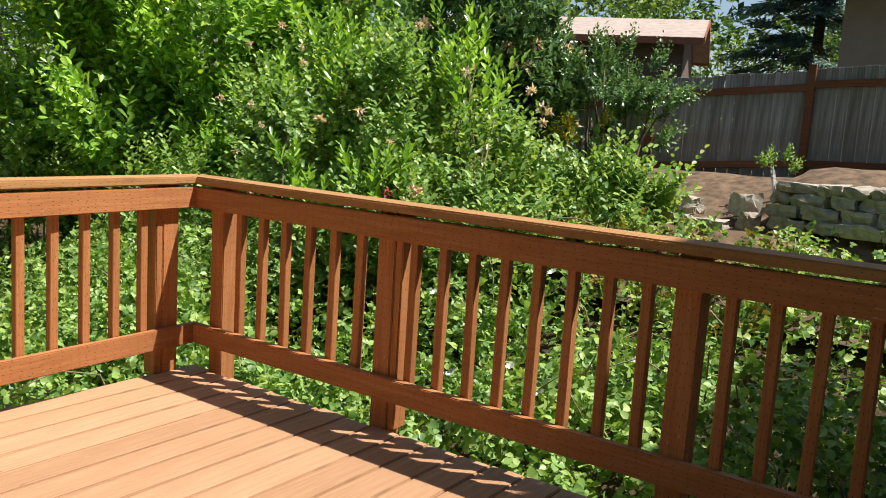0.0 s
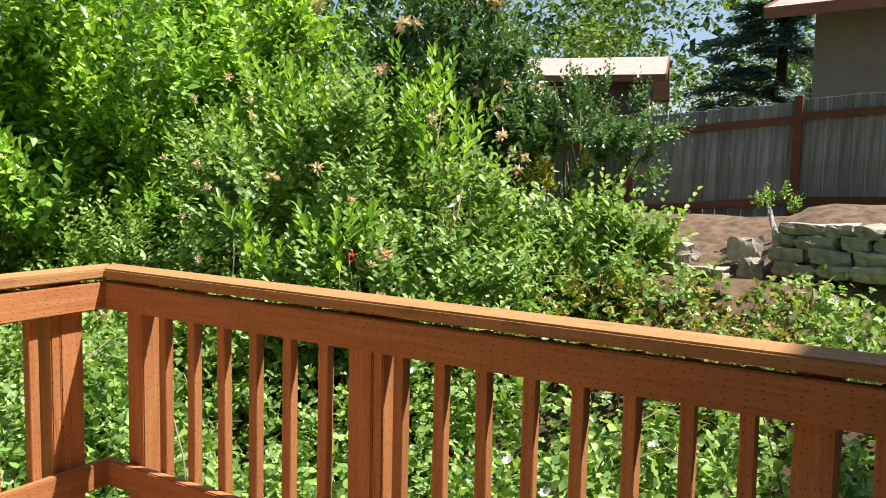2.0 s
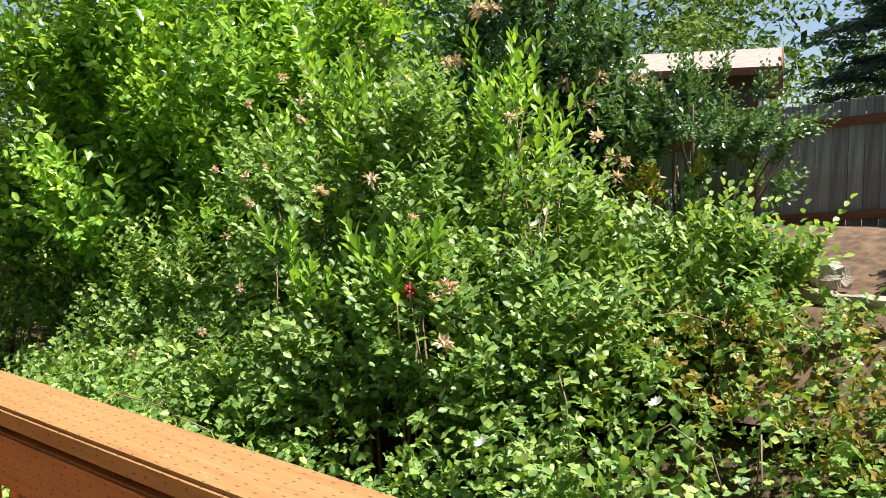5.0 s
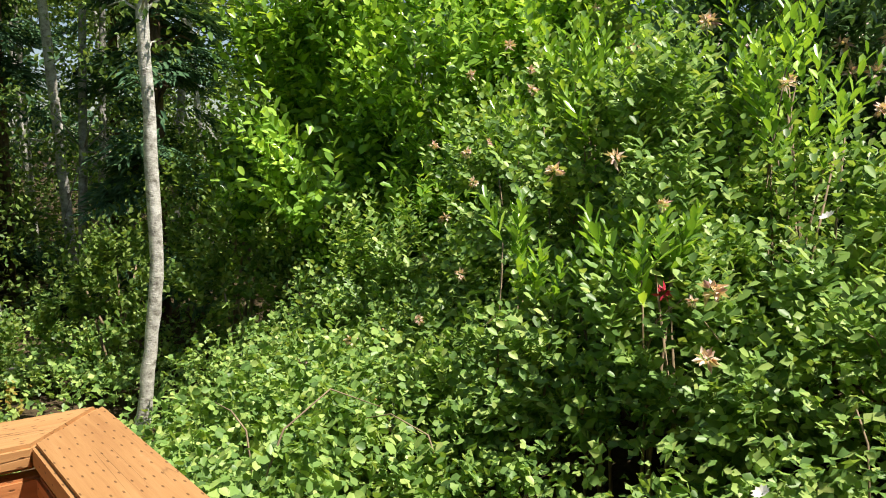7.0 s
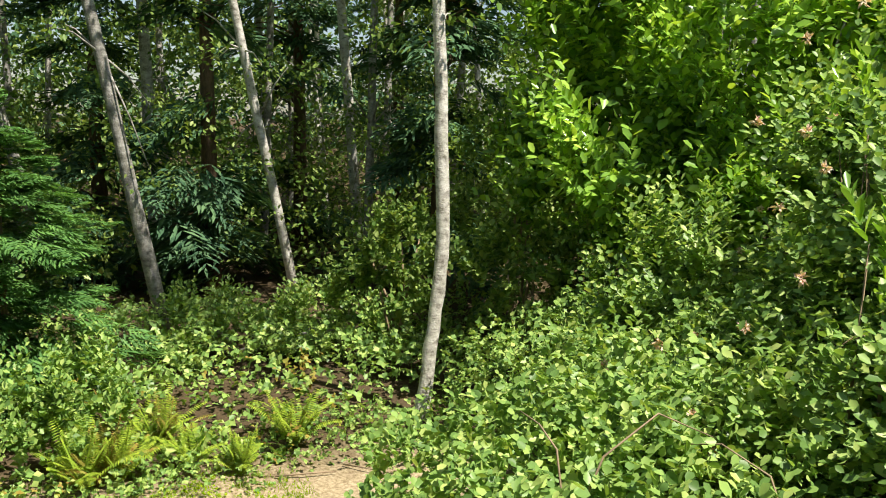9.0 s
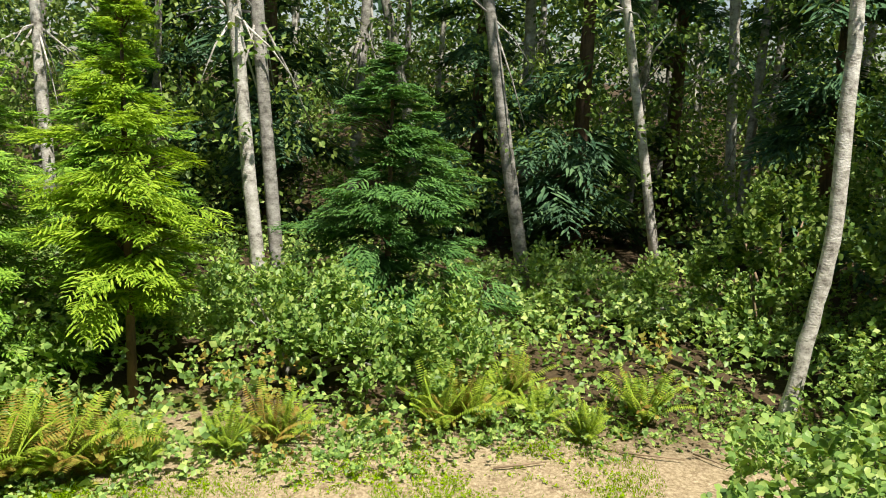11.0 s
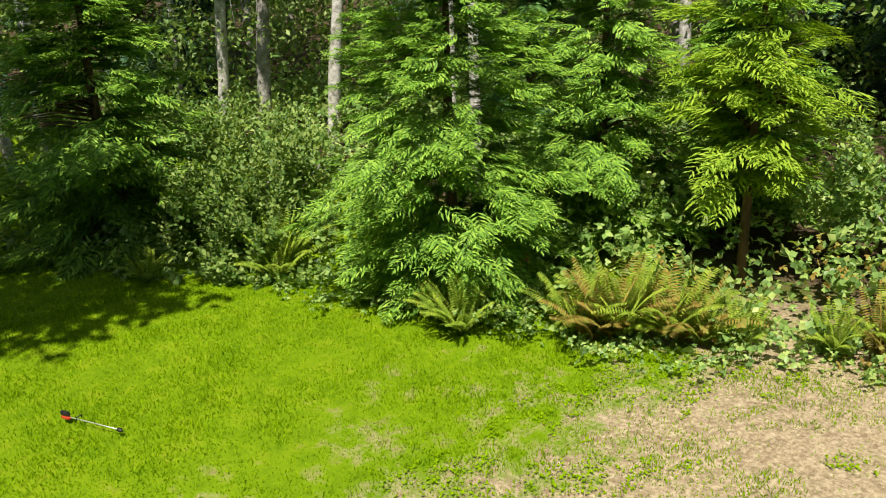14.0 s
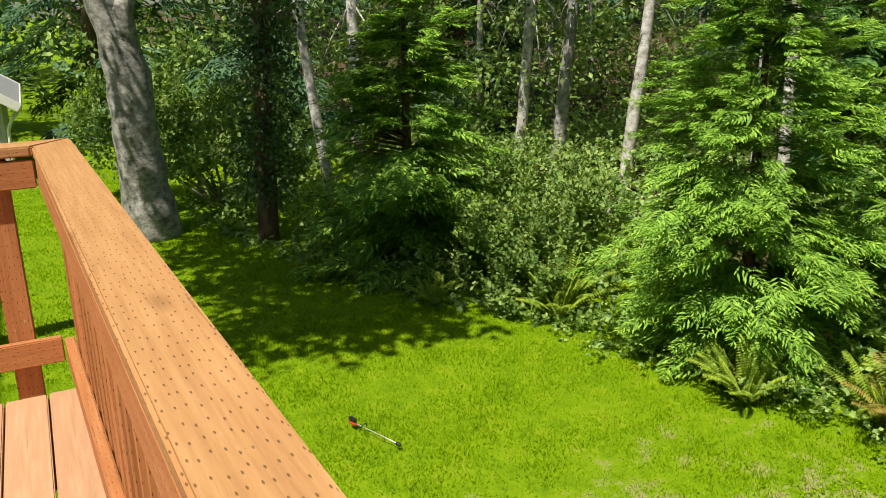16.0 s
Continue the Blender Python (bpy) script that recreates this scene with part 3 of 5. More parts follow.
def fan_boughs(n, height, radius, base_h, size, leaf, profile, lumps, flat, seed):
    """Boughs that leave shelves and gaps: each carries a fan of flat lacy sprays whose tips droop, over a lumpy cone at the origin."""
    per = 9
    m = max(8, n // per)
    bf = RNG.random(m) ** 1.25
    ba = RNG.uniform(0, 2 * np.pi, m)
    br = radius * (1 - bf) ** profile * (1 + lumps * fbm(ba * 1.6 + 2.0 * bf, bf * 9.0 + np.cos(ba), 1.0, seed)) * np.where(RNG.random(m) < 0.25, RNG.uniform(0.45, 0.8, m), RNG.uniform(0.8, 1.16, m))
    br = np.maximum(br, 0.05 * radius) * np.clip(0.62 + bf * 2.2, 0, 1) ** 0.5
    f, g = np.repeat(bf, per), RNG.uniform(0.4, 1.0, m * per) ** 0.7
    a = np.repeat(ba, per) + RNG.normal(0, 0.2, m * per) * (1.25 - g)
    rb = np.repeat(br, per)
    n = m * per
    rad = rb * g
    sag = np.repeat(RNG.normal(flat, 0.1, m), per)
    z = base_h + (height - base_h) * f + rb * (0.1 - sag * g * g) + RNG.normal(0, 0.03, n)
    z = np.maximum(z, 0.12)
    out = np.stack([np.cos(a), np.sin(a), 0 * a], 1)
    side = np.stack([-np.sin(a), np.cos(a), 0 * a], 1)
    up = np.array([0, 0, 1.0])
    tip = out * rad[:, None] + up * z[:, None]
    axis = unit(out + side * RNG.normal(0, 0.42, (n, 1)) + up * (RNG.normal(0, 0.13, (n, 1)) - sag[:, None] + 0.5 * f[:, None] ** 2))
    wing = unit(np.cross(axis, up + RNG.normal(0, 0.2, (n, 3))))
    nor = np.cross(wing, axis)
    ln = size * RNG.uniform(0.65, 1.25, n) * np.clip(1.25 - 0.75 * f, 0.4, 1.2)
    foot = tip - axis * ln[:, None]
    P, W, U, L = [], [], [], []
    for j in range(7):
        h = (j + 0.5) / 7
        stem = foot + axis * (ln * h)[:, None] - nor * (ln * 0.14 * h * h)[:, None]
        sw = ln * (0.44 * (1 - h) ** 0.8 + 0.1)
        for sg in (-1, 1):
            d = unit(wing * sg + axis * 0.8 + RNG.normal(0, 0.12, (n, 3)) - nor * 0.12)
            for part_way, share in ((0.0, 0.62), (0.5, 0.6)):
                turned = unit(d + (axis * 0.5 if part_way else 0) + RNG.normal(0, 0.1, (n, 3)))
                P.append(stem + d * (sw * part_way)[:, None])
                W.append(turned)
                U.append(nor + RNG.normal(0, 0.15, (n, 3)))
                L.append(sw * share * RNG.uniform(0.8, 1.15, n) + leaf * 0.3)
    P.append(tip - axis * (ln * 0.15)[:, None] - nor * (ln * 0.2)[:, None])
    W.append(axis - nor * 0.3)
    U.append(nor)
    L.append(ln * 0.2)
    return np.concatenate(P), np.concatenate(W), np.concatenate(U), np.concatenate(L), tip, foot


def conifer(name, label, x, y, height, radius, mat, n_fans=700, leaf=0.09, size=0.45, base_h=0.1, trunk_r=0.09, profile=0.6, lumps=0.42, flat=0.16, group="", width=0.42, bark_mat=None):
    """A conifer: trunk, limbs, and a crown of flat drooping sprays."""
    z = float(ground_z(x, y))
    root = tagged(new(name), label, "conifer tree", group=group)
    root.location = (x, y, z)
    bark_mat = bark_mat or BROWNBARK
    add("trunk", tube_mesh("trunk", [(0, 0, -0.15), (0.02, 0.01, height * 0.4), (0.0, 0.02, height * 0.97)], [trunk_r, trunk_r * 0.65, 0.012], bark_mat, 9), root)
    P, W, U, L, tip, foot = fan_boughs(n_fans, height, radius, base_h, size, leaf, profile, lumps, flat, x * 1.3 + y)
    tubes = []
    for t_, f_ in list(zip(tip, foot))[: 60]:
        st = Vector((0, 0, max(0.1, f_[2] - 0.15 * radius)))
        tubes.append(tube_mesh("limb", [st, st.lerp(Vector(f_), 0.6) + Vector((0, 0, 0.04)), Vector(f_).lerp(Vector(t_), 0.7)], [trunk_r * 0.22, trunk_r * 0.14, 0.004], bark_mat, 4))
    tagged(add("branchwork", join_meshes("branchwork", tubes), root), kind="stuff")
    add("crown", leaf_mesh("crown", P, W, U, L, L * 0.11 + leaf * width * 0.5, mat, 0.15, 0.15), root)
    return root


def broadleaf(name, label, pts, radii, bark_mat, leaf_mat, clumps, leaf=0.09, per=60, limbs=(), group="", category="tree", sides=10, width=0.62):
    """A tree: a tapered trunk along points, limbs to its leaf clumps, a crown of clumps. clumps: (centre, radius, share)."""
    base = Vector(pts[0])
    root = tagged(new(name), label, category, group=group)
    root.location = base
    inv = Matrix.Translation(-base)
    # fine steps give the trunk slight bends
    fine, fr = [], []
    for i in range(len(pts) - 1):
        for s in range(5):
            f = s / 5
            p = Vector(pts[i]).lerp(Vector(pts[i + 1]), f)
            p += Vector((random.uniform(-1, 1), random.uniform(-1, 1), 0)) * radii[i] * 0.12
            fine.append(p)
            fr.append((radii[i] * (1 - f) + radii[i + 1] * f) * random.uniform(0.94, 1.06))
    fine.append(Vector(pts[-1]))
    fr.append(radii[-1])
    me = tube_mesh("trunk", fine, fr, bark_mat, sides)
    me.transform(inv)
    add("trunk", me, root)
    tubes = []
    for a, b, r in limbs:
        a, b = Vector(a), Vector(b)
        mid = a.lerp(b, 0.5) + Vector((random.uniform(-0.1, 0.1), random.uniform(-0.1, 0.1), 0.12)) * (b - a).length
        tubes.append(tube_mesh("limb", [a, mid, b], [r, r * 0.7, r * 0.3], bark_mat, 6))
    zmin = fine[0].z + 0.3 * (fine[-1].z - fine[0].z)
    for c, r, n in clumps:
        near = min((p for p in fine if p.z >= zmin), key=lambda p: (p - Vector(c)).length + 0.6 * max(0, p.z - c[2] + 0.3))
        tubes.append(tube_mesh("limb", [near, near.lerp(Vector(c), 0.55) + Vector((0, 0, 0.1)), Vector(c)], [0.022, 0.014, 0.005], bark_mat, 5))
    if tubes:
        me = join_meshes("branchwork", tubes)
        me.transform(inv)
        tagged(add("branchwork", me, root), kind="stuff")
    P, O = [], []
    for c, r, n in clumps:
        k = int(per * n)
        d = random_dirs(k)
        q = RNG.random(k)[:, None] ** 0.45
        P.append(np.array(c) + d * q * np.array([r, r, r * 0.62]))
        O.append(d)
    if P:
        P, O = np.concatenate(P), np.concatenate(O)
        W = unit(O * 0.8 + RNG.normal(0, 0.6, P.shape) + np.array([0, 0, -0.25]))
        L = leaf * RNG.uniform(0.65, 1.25, len(P))
        me = leaf_mesh("crown", P, W, random_dirs(len(P), 1.4), L, L * width, leaf_mat, 0.3, 0.15)
        me.transform(inv)
        add("crown", me, root)
    return root


def fern(x, y, size, mat=None, fronds=24, label="arching green sword fern at the wood's edge", dry=False):
    z = float(ground_z(x, y))
    root = tagged(new("fern"), label, "fern", group="sword ferns")
    root.location = (x, y, z)
    P, W, U, L = [], [], [], []
    for k in range(fronds):
        a = 2 * math.pi * k / fronds + random.uniform(-0.3, 0.3)
        out = np.array([math.cos(a), math.sin(a), 0.0])
        side = np.array([-out[1], out[0], 0.0])
        ln = size * random.uniform(0.6, 1.15)
        reach = random.uniform(0.12, 0.8)
        m = 26
        for j in range(m):
            s = (j + 1) / m
            p = out * ln * reach * s + np.array([0, 0, 1.0]) * ln * (1.0 * s - 0.75 * reach * s ** 2.0)
            w = math.sin(math.pi * min(1, 0.12 + 0.88 * (1 - s))) ** 0.6 * 0.13 * size
            for sg in (-1, 1):
                P.append(p)
                W.append(side * sg + out * 0.45 + np.array([0, 0, -0.1]))
                U.append(np.array([0, 0, 1.0]) - out * 0.3)
                L.append(max(0.02, w))
    P, W, U, L = map(np.array, (P, W, U, L))
    add("fronds", leaf_mesh("fronds", P, W, U, L, L * 0.0 + 0.02 * size ** 0.5, mat or FERN, 0.1, 0.1), root)
    return root


def carpet(name, label, category, xlo, xhi, ylo, yhi, n, top, mat, leaf, keep, thick=0.25, flat=0.55, width=0.8, kind="stuff", oval=False):
    """A tangle of leaves under a height field top(x, y), where keep(x, y) is true."""
    x, y = RNG.uniform(xlo, xhi, n), RNG.uniform(ylo, yhi, n)
    ok = keep(x, y) & (RNG.random(n) < 0.3 + 0.7 * smooth((fbm(x, y, 4.6, 7.7) + 0.4) / 0.6))
    x, y = x[ok], y[ok]
    zt, zg = top(x, y), ground_z(x, y)
    ok = zt > zg + 0.02
    x, y, zt, zg = x[ok], y[ok], zt[ok], zg[ok]
    z = np.maximum(zt - np.abs(RNG.normal(0, thick, len(x))), zg + 0.02)
    P = np.stack([x, y, z], 1)
    # three leaflets on a stalk
    d = unit(RNG.normal(0, 1, P.shape) * np.array([1, 1, 0.35]))
    up = random_dirs(len(P), flat * 2.0)
    s = unit(np.cross(d, up))
    L = leaf * RNG.uniform(0.55, 1.3, len(P))
    PP = np.concatenate([P, P, P])
    WW = np.concatenate([d, unit(d * 0.25 + s), unit(d * 0.25 - s)])
    me = leaf_mesh(name, PP, WW, np.concatenate([up] * 3), np.concatenate([L, L * 0.85, L * 0.85]), np.concatenate([L, L * 0.85, L * 0.85]) * width, mat, 0.25, 0.12, oval)
    return tagged(new(name, me), label, category, kind=kind)


# ---- the bank north of the deck ----
def bank_top(x, y):
    z = -1.15 + 0.30 * y + 0.13 * np.clip(-x, 0, 3) - 0.26 * np.clip(-x - 3.2, 0, 12)
    z = z - 0.75 * np.exp(-(((x + 1.5) / 1.3) ** 2) - ((y - 2.55) / 0.7) ** 2)
    z = z + 0.24 * fbm(x, y, 1.1, 0.4) + 0.24 * fbm(x, y, 3.4, 2.0)
    return np.minimum(z, 0.56 + 0.1 * fbm(x, y, 2.0) + 5 * (x < -1.2))


def on_bank(x, y):
    return (y > 0.12) & (y > 0.3 + 0.42 * np.clip(-x - 3.0, 0, 9)) & ~((x > -1.4) & (y > 6.0 + 0.12 * np.sin(5 * x))) & (y < 7.5)


carpet("bramble_thicket", "tangled sunlit brambles covering the bank beside the deck", "brambles", -5.5, 4.5, 0.1, 3.2, 28000, bank_top, BRAMBLE, 0.066, on_bank, 0.38, oval=True)
carpet("bramble_thicket", "tangled brambles on the upper bank below the stones", "brambles", -9, 4.5, 3.0, 7.0, 28000, bank_top, BRAMBLE, 0.068, on_bank, 0.36)


def dry_patch(x, y):
    return on_bank(x, y) & ((x - 0.9) ** 2 / 1.8 + (y - 4.4) ** 2 / 0.7 + 0.9 * fbm(x, y, 2.0) < 0.55)


carpet("dry_bramble_tangle", "browned dying bramble stems and leaves", "brambles", -1.5, 3.2, 2.6, 6, 6000, lambda x, y: bank_top(x, y) + 0.05, BROWSE, 0.05, dry_patch, 0.16)

for k in range(46):
    cx, cy = random.uniform(-3.0, 3.2), random.uniform(0.8, 5.4)
    zz = float(bank_top(np.array(cx), np.array(cy)))
    a, ln = random.uniform(0, 6.28), random.uniform(0.4, 1.0)
    dx, dy = math.cos(a) * ln, math.sin(a) * ln
    pts = [(0, 0, -0.45), (dx * 0.25, dy * 0.25, 0.02), (dx * 0.6, dy * 0.6, random.uniform(0.08, 0.22)), (dx, dy, random.uniform(-0.1, 0.12))]
    cane = tagged(new("bramble_cane", tube_mesh("cane", pts, [0.006, 0.006, 0.005, 0.003], TWIG, 5)), "thin arching brown bramble cane", "cane", group="bramble canes")
    cane.location = (cx, cy, zz)

laurel = shrub("laurel_bush", "tall glossy bright green cherry laurel bush", "laurel bush",
               [((-9.2, 7.2, 1.6), (2.7, 2.5, 3.5), 1000), ((-7.2, 8.6, 1.9), (2.0, 1.9, 3.2), 420), ((-10.9, 6.6, 0.9), (1.7, 1.6, 2.8), 420), ((-8.4, 6.3, 0.2), (1.4, 1.1, 1.5), 300), ((-6.2, 7.9, 1.1), (1.3, 1.2, 2.4), 300)],
               LAUREL, 0.2, 0.58, 15, 0.78, 0.4, fill=0.3, spread=0.95, lift=0.45, whorl=0.65, deep=0.06, jitter=0.2)
honeysuckle = shrub("honeysuckle_mound", "dense green honeysuckle mound with pale blooms", "shrub",
                    [((-3.1, 5.4, 0.4), (1.7, 1.5, 1.65), 900), ((-4.6, 6.1, 0.6), (1.6, 1.4, 1.8), 560), ((-1.5, 5.2, -0.1), (1.35, 1.45, 1.25), 760), ((-2.3, 4.2, -0.3), (1.2, 0.9, 0.95), 460), ((-0.5, 5.75, 0.1), (0.85, 0.75, 0.85), 330)],
                    BRAMBLE, 0.105, 0.66, 10, 0.42, 0.25, fill=0.35, spread=0.95, lift=0.2, whorl=0.35, deep=0.05)
low_mound = shrub("honeysuckle_mound", "low leafy honeysuckle mound in front of the laurel", "shrub",
                  [((-6.0, 4.9, -0.6), (1.7, 1.2, 1.05), 560), ((-4.3, 3.6, -0.95), (1.4, 0.9, 0.8), 480), ((-7.6, 5.2, -0.9), (1.4, 1.0, 1.0), 360), ((-3.3, 2.8, -1.2), (1.0, 0.7, 0.7), 270)],
                  BRAMBLE, 0.105, 0.66, 10, 0.4, 0.25, fill=0.35, spread=0.95, lift=0.2, whorl=0.35, deep=0.05)
rhodo = shrub("flowering_shrub", "tall dark-leaved shrub with pink and cream blooms", "shrub",
              [((-3.5, 7.2, 1.7), (1.3, 1.2, 2.9), 900), ((-2.4, 7.5, 1.2), (0.75, 0.7, 2.1), 420)], HOLLY, 0.13, 0.5, 10, 0.36, 0.5, fill=0.5)
holly = shrub("small_holly_tree", "small upright dark-leaved evergreen beside the fence", "shrub",
              [((-1.0, 6.9, 1.8), (0.72, 0.6, 0.5), 400), ((-0.45, 6.8, 1.35), (0.34, 0.3, 0.32), 70), ((-1.35, 7.05, 1.2), (0.4, 0.4, 0.5), 110)], HOLLY, 0.065, 0.7, 9, 0.26, 0.5, BROWNBARK, fill=0.12)


def sapling(x, y, z, h, n, spread=0.16):
    """A laurel sapling: upright shoots of long leaves."""
    root = tagged(new("laurel_sapling"), "upright young laurel with long pale green leaves", "laurel bush", group="laurel saplings")
    gz = float(ground_z(x, y))
    root.location = (x, y, gz)
    foot = np.stack([RNG.normal(0, spread, n), RNG.normal(0, spread, n), z - gz + RNG.uniform(-0.2, h * 0.55, n)], 1)
    way = unit(foot * np.array([1.2, 1.2, 0]) + np.array([0, 0, 0.8]) + RNG.normal(0, 0.15, (n, 3)))
    tagged(add("stemwork", stems("stemwork", (0, 0, -0.1), [tuple(p) for p in foot[:6]], 0.018, TWIG, 5), root), kind="stuff")
    add("crown", shoots(foot, way, np.full(n, h * 0.6), 13, 0.17, 0.36, LAUREL, "crown", 0.5, 0.15, 0.2, 1.0), root)
    return root


for s in ((-1.85, 5.35, 1.25, 0.9, 12), (-3.55, 5.5, 1.35, 0.9, 14), (-2.6, 4.1, 0.2, 0.6, 9), (-4.4, 5.7, 1.6, 0.9, 10), (-3.0, 3.7, 0.45, 0.5, 8), (-2.9, 6.2, 1.9, 0.8, 14), (-3.9, 5.2, 1.5, 0.9, 14), (-2.2, 5.5, 1.45, 0.9, 14), (-4.9, 5.3, 1.2, 0.8, 14), (-2.0, 3.9, 0.45, 0.5, 9)):
    sapling(*s)


def blossom(x, y, z, r, mat, n, label, cat="blossom", group="honeysuckle blooms"):
    """A loose head of narrow petals."""
    d = random_dirs(n, 0.4)
    me = leaf_mesh("blossom", d * r * 0.2, d, random_dirs(n, 1), r * RNG.uniform(0.4, 0.9, n), r * 0.36, mat, 0.3, 0.3)
    return add_thing("blossom", me, (x, y, z), label, cat, group)


def add_thing(name, me, at, label, cat, group=""):
    ob = tagged(new(name, me), label, cat, group=group)
    ob.location = at
    return ob


def on_blob(c, r, k, reach=1.2):
    """Places on the camera's side of a mass."""
    out = []
    while len(out) < k:
        d = random_dirs(1)[0]
        if d @ unit(np.array([0.45, -0.85, 0.35])) > 0.25:
            out.append(np.array(c) + d * np.array(r) * reach)
    return out


for c, r, k, size in (((-3.1, 5.4, 0.4), (1.7, 1.5, 1.75), 13, 0.085), ((-4.6, 6.1, 0.6), (1.6, 1.4, 1.8), 7, 0.085), ((-4.3, 3.6, -0.95), (1.4, 0.9, 0.8), 7, 0.075), ((-1.5, 5.2, -0.1), (1.35, 1.45, 1.35), 6, 0.08), ((-6.0, 4.9, -0.6), (1.7, 1.2, 1.05), 5, 0.08)):
    for p in on_blob(c, r, k):
        blossom(*p, size * random.uniform(0.55, 0.95), PETAL, 26, "pink and cream honeysuckle flower head")
for c, r, k in (((-3.5, 7.2, 1.7), (1.3, 1.2, 2.9), 24), ((-2.6, 7.5, 1.2), (0.75, 0.7, 2.1), 46)):
    for p in on_blob(c, r, k):
        blossom(*p, 0.13 * random.uniform(0.7, 1.1), PETAL, 30, "cluster of pink and cream blossoms on the tall shrub", group="shrub blossoms")
for x, y, z, s in ((-2.76, 3.72, 1.2, 0.09), (-1.2, 3.3, 0.28, 0.08), (-1.25, 3.4, 0.62, 0.1), (-4.43, 3.13, -0.2, 0.09), (-3.88, 3.04, -0.55, 0.1), (-3.46, 5.35, 2.2, 0.1)):
    blossom(x, y, z, s, PETAL, 30, "pink and cream honeysuckle flower head")
blossom(-1.54, 3.37, 0.57, 0.07, ROSE, 16, "small crimson flower among the leaves", group="")
for x, y, z in ((1.18, 2.91, -0.4), (-1.0, 4.05, 0.94), (0.45, 2.4, -0.5), (0.15, 2.1, -0.55), (0.75, 2.3, -0.6), (1.9, 4.6, 0.35), (2.05, 4.2, 0.15), (0.1, 3.6, 0.0), (-0.6, 2.9, -0.2), (1.35, 3.4, -0.1)):
    n = 10
    a = np.linspace(0, 2 * np.pi, n, endpoint=False)
    d = np.stack([np.cos(a), np.sin(a), 0.35 + 0 * a], 1)
    add_thing("bindweed_flower", leaf_mesh("flower", d * 0.004, d, np.tile([0, 0, 1.0], (n, 1)), 0.045, 0.036, WHITE, 0.1, -0.1), (x, y, z + 0.06), "white trumpet-shaped bindweed flower", "flower", "white flowers").rotation_euler = (0.5, -0.3, 0)

# ---- fence, stones and houses beyond the bank ----
def fence_panel(x0, y0, x1, y1, zb0, zb1, zt0, zt1, last=True):
    """A board fence between two posts with two rust-brown rails on the near side."""
    root = tagged(new("fence_panel"), "weathered grey board fence with brown rails and posts", "fence", group="board fence")
    a, b = Vector((x0, y0, 0)), Vector((x1, y1, 0))
    ln = (b - a).length
    root.matrix_basis = Matrix.Translation(a) @ Matrix.Rotation(math.atan2(y1 - y0, x1 - x0), 4, "Z")
    n = round(ln / 0.143)
    for k in range(n):
        f = (k + 0.5) / n
        zb, zt = zb0 + (zb1 - zb0) * f, zt0 + (zt1 - zt0) * f + random.uniform(-0.008, 0.012)
        bw = ln / n - random.choice((0.002, 0.003, 0.004, 0.009))
        block("board", (f * ln - bw / 2, 0.0, zb - 0.1), (f * ln + bw / 2, 0.018, zt), FENCE, root, 0.002)
    for zf, zz in ((zt0 - 0.20, zt1 - 0.20), (zb0 + 0.16, zb1 + 0.16)):
        rail = add("rail", box_mesh(math.hypot(ln, zz - zf), 0.038, 0.085, BROWNSTAIN), root, Matrix.Translation((ln / 2, -0.021, (zf + zz) / 2)) @ Matrix.Rotation(-math.atan2(zz - zf, ln), 4, "Y"))
    for xx, zb, zt in ((0.0, zb0, zt0), (ln, zb1, zt1))[: 2 if last else 1]:
        block("post", (xx - 0.045, -0.062, zb - 0.3), (xx + 0.045, 0.026 - 0.03, zt + 0.03), BROWNSTAIN, root)
    return root


BROWNSTAIN = stained_wood("brown_fence_stain", 0, (0.13, 0.05, 0.025), (0.2, 0.08, 0.04), (0.27, 0.12, 0.065), slits=False, rough=0.75)
fence_panel(-0.86, 7.80, 0.93, 8.35, 0.72, 0.88, 1.97, 2.16, False)
fence_panel(0.93, 8.35, 2.95, 8.10, 0.88, 0.95, 2.19, 2.30, False)
fence_panel(2.95, 8.10, 4.95, 7.85, 0.95, 1.0, 2.30, 2.38)
fence_panel(-2.6, 8.9, -0.9, 7.86, 0.6, 0.7, 1.80, 1.93, False)


def stone(x, y, z, sx, sy, sz, wild=0.3, label="rough pale limestone block of the garden wall", group="garden stones", turn=0.0):
    bm = bmesh.new()
    bmesh.ops.create_cube(bm, size=1)
    bmesh.ops.subdivide_edges(bm, edges=bm.edges[:], cuts=3, use_grid_fill=True)
    seed = random.uniform(0, 50)
    for v in bm.verts:
        p = v.co.copy()
        q = Vector([math.copysign(abs(2 * c) ** 1.0, c) / 2 for c in p])
        r = 1 - 0.2 * max(0, (abs(p.x) + abs(p.y) + abs(p.z)) - 1.0)
        v.co = Vector((q.x * sx * r, q.y * sy * r, q.z * sz * r))
        v.co += noise.noise_vector(Vector((p.x * 2 + seed, p.y * 2, p.z * 2 + seed))) * wild * min(sx, sy, sz)
    me = bpy.data.meshes.new("stone")
    bm.to_mesh(me)
    bm.free()
    me.materials.append(STONE)
    ob = add_thing("stone", me, (x, y, z), label, "stone", group)
    ob.rotation_euler = (random.uniform(-0.05, 0.05), random.uniform(-0.05, 0.05), turn + random.uniform(-0.15, 0.15))
    return ob


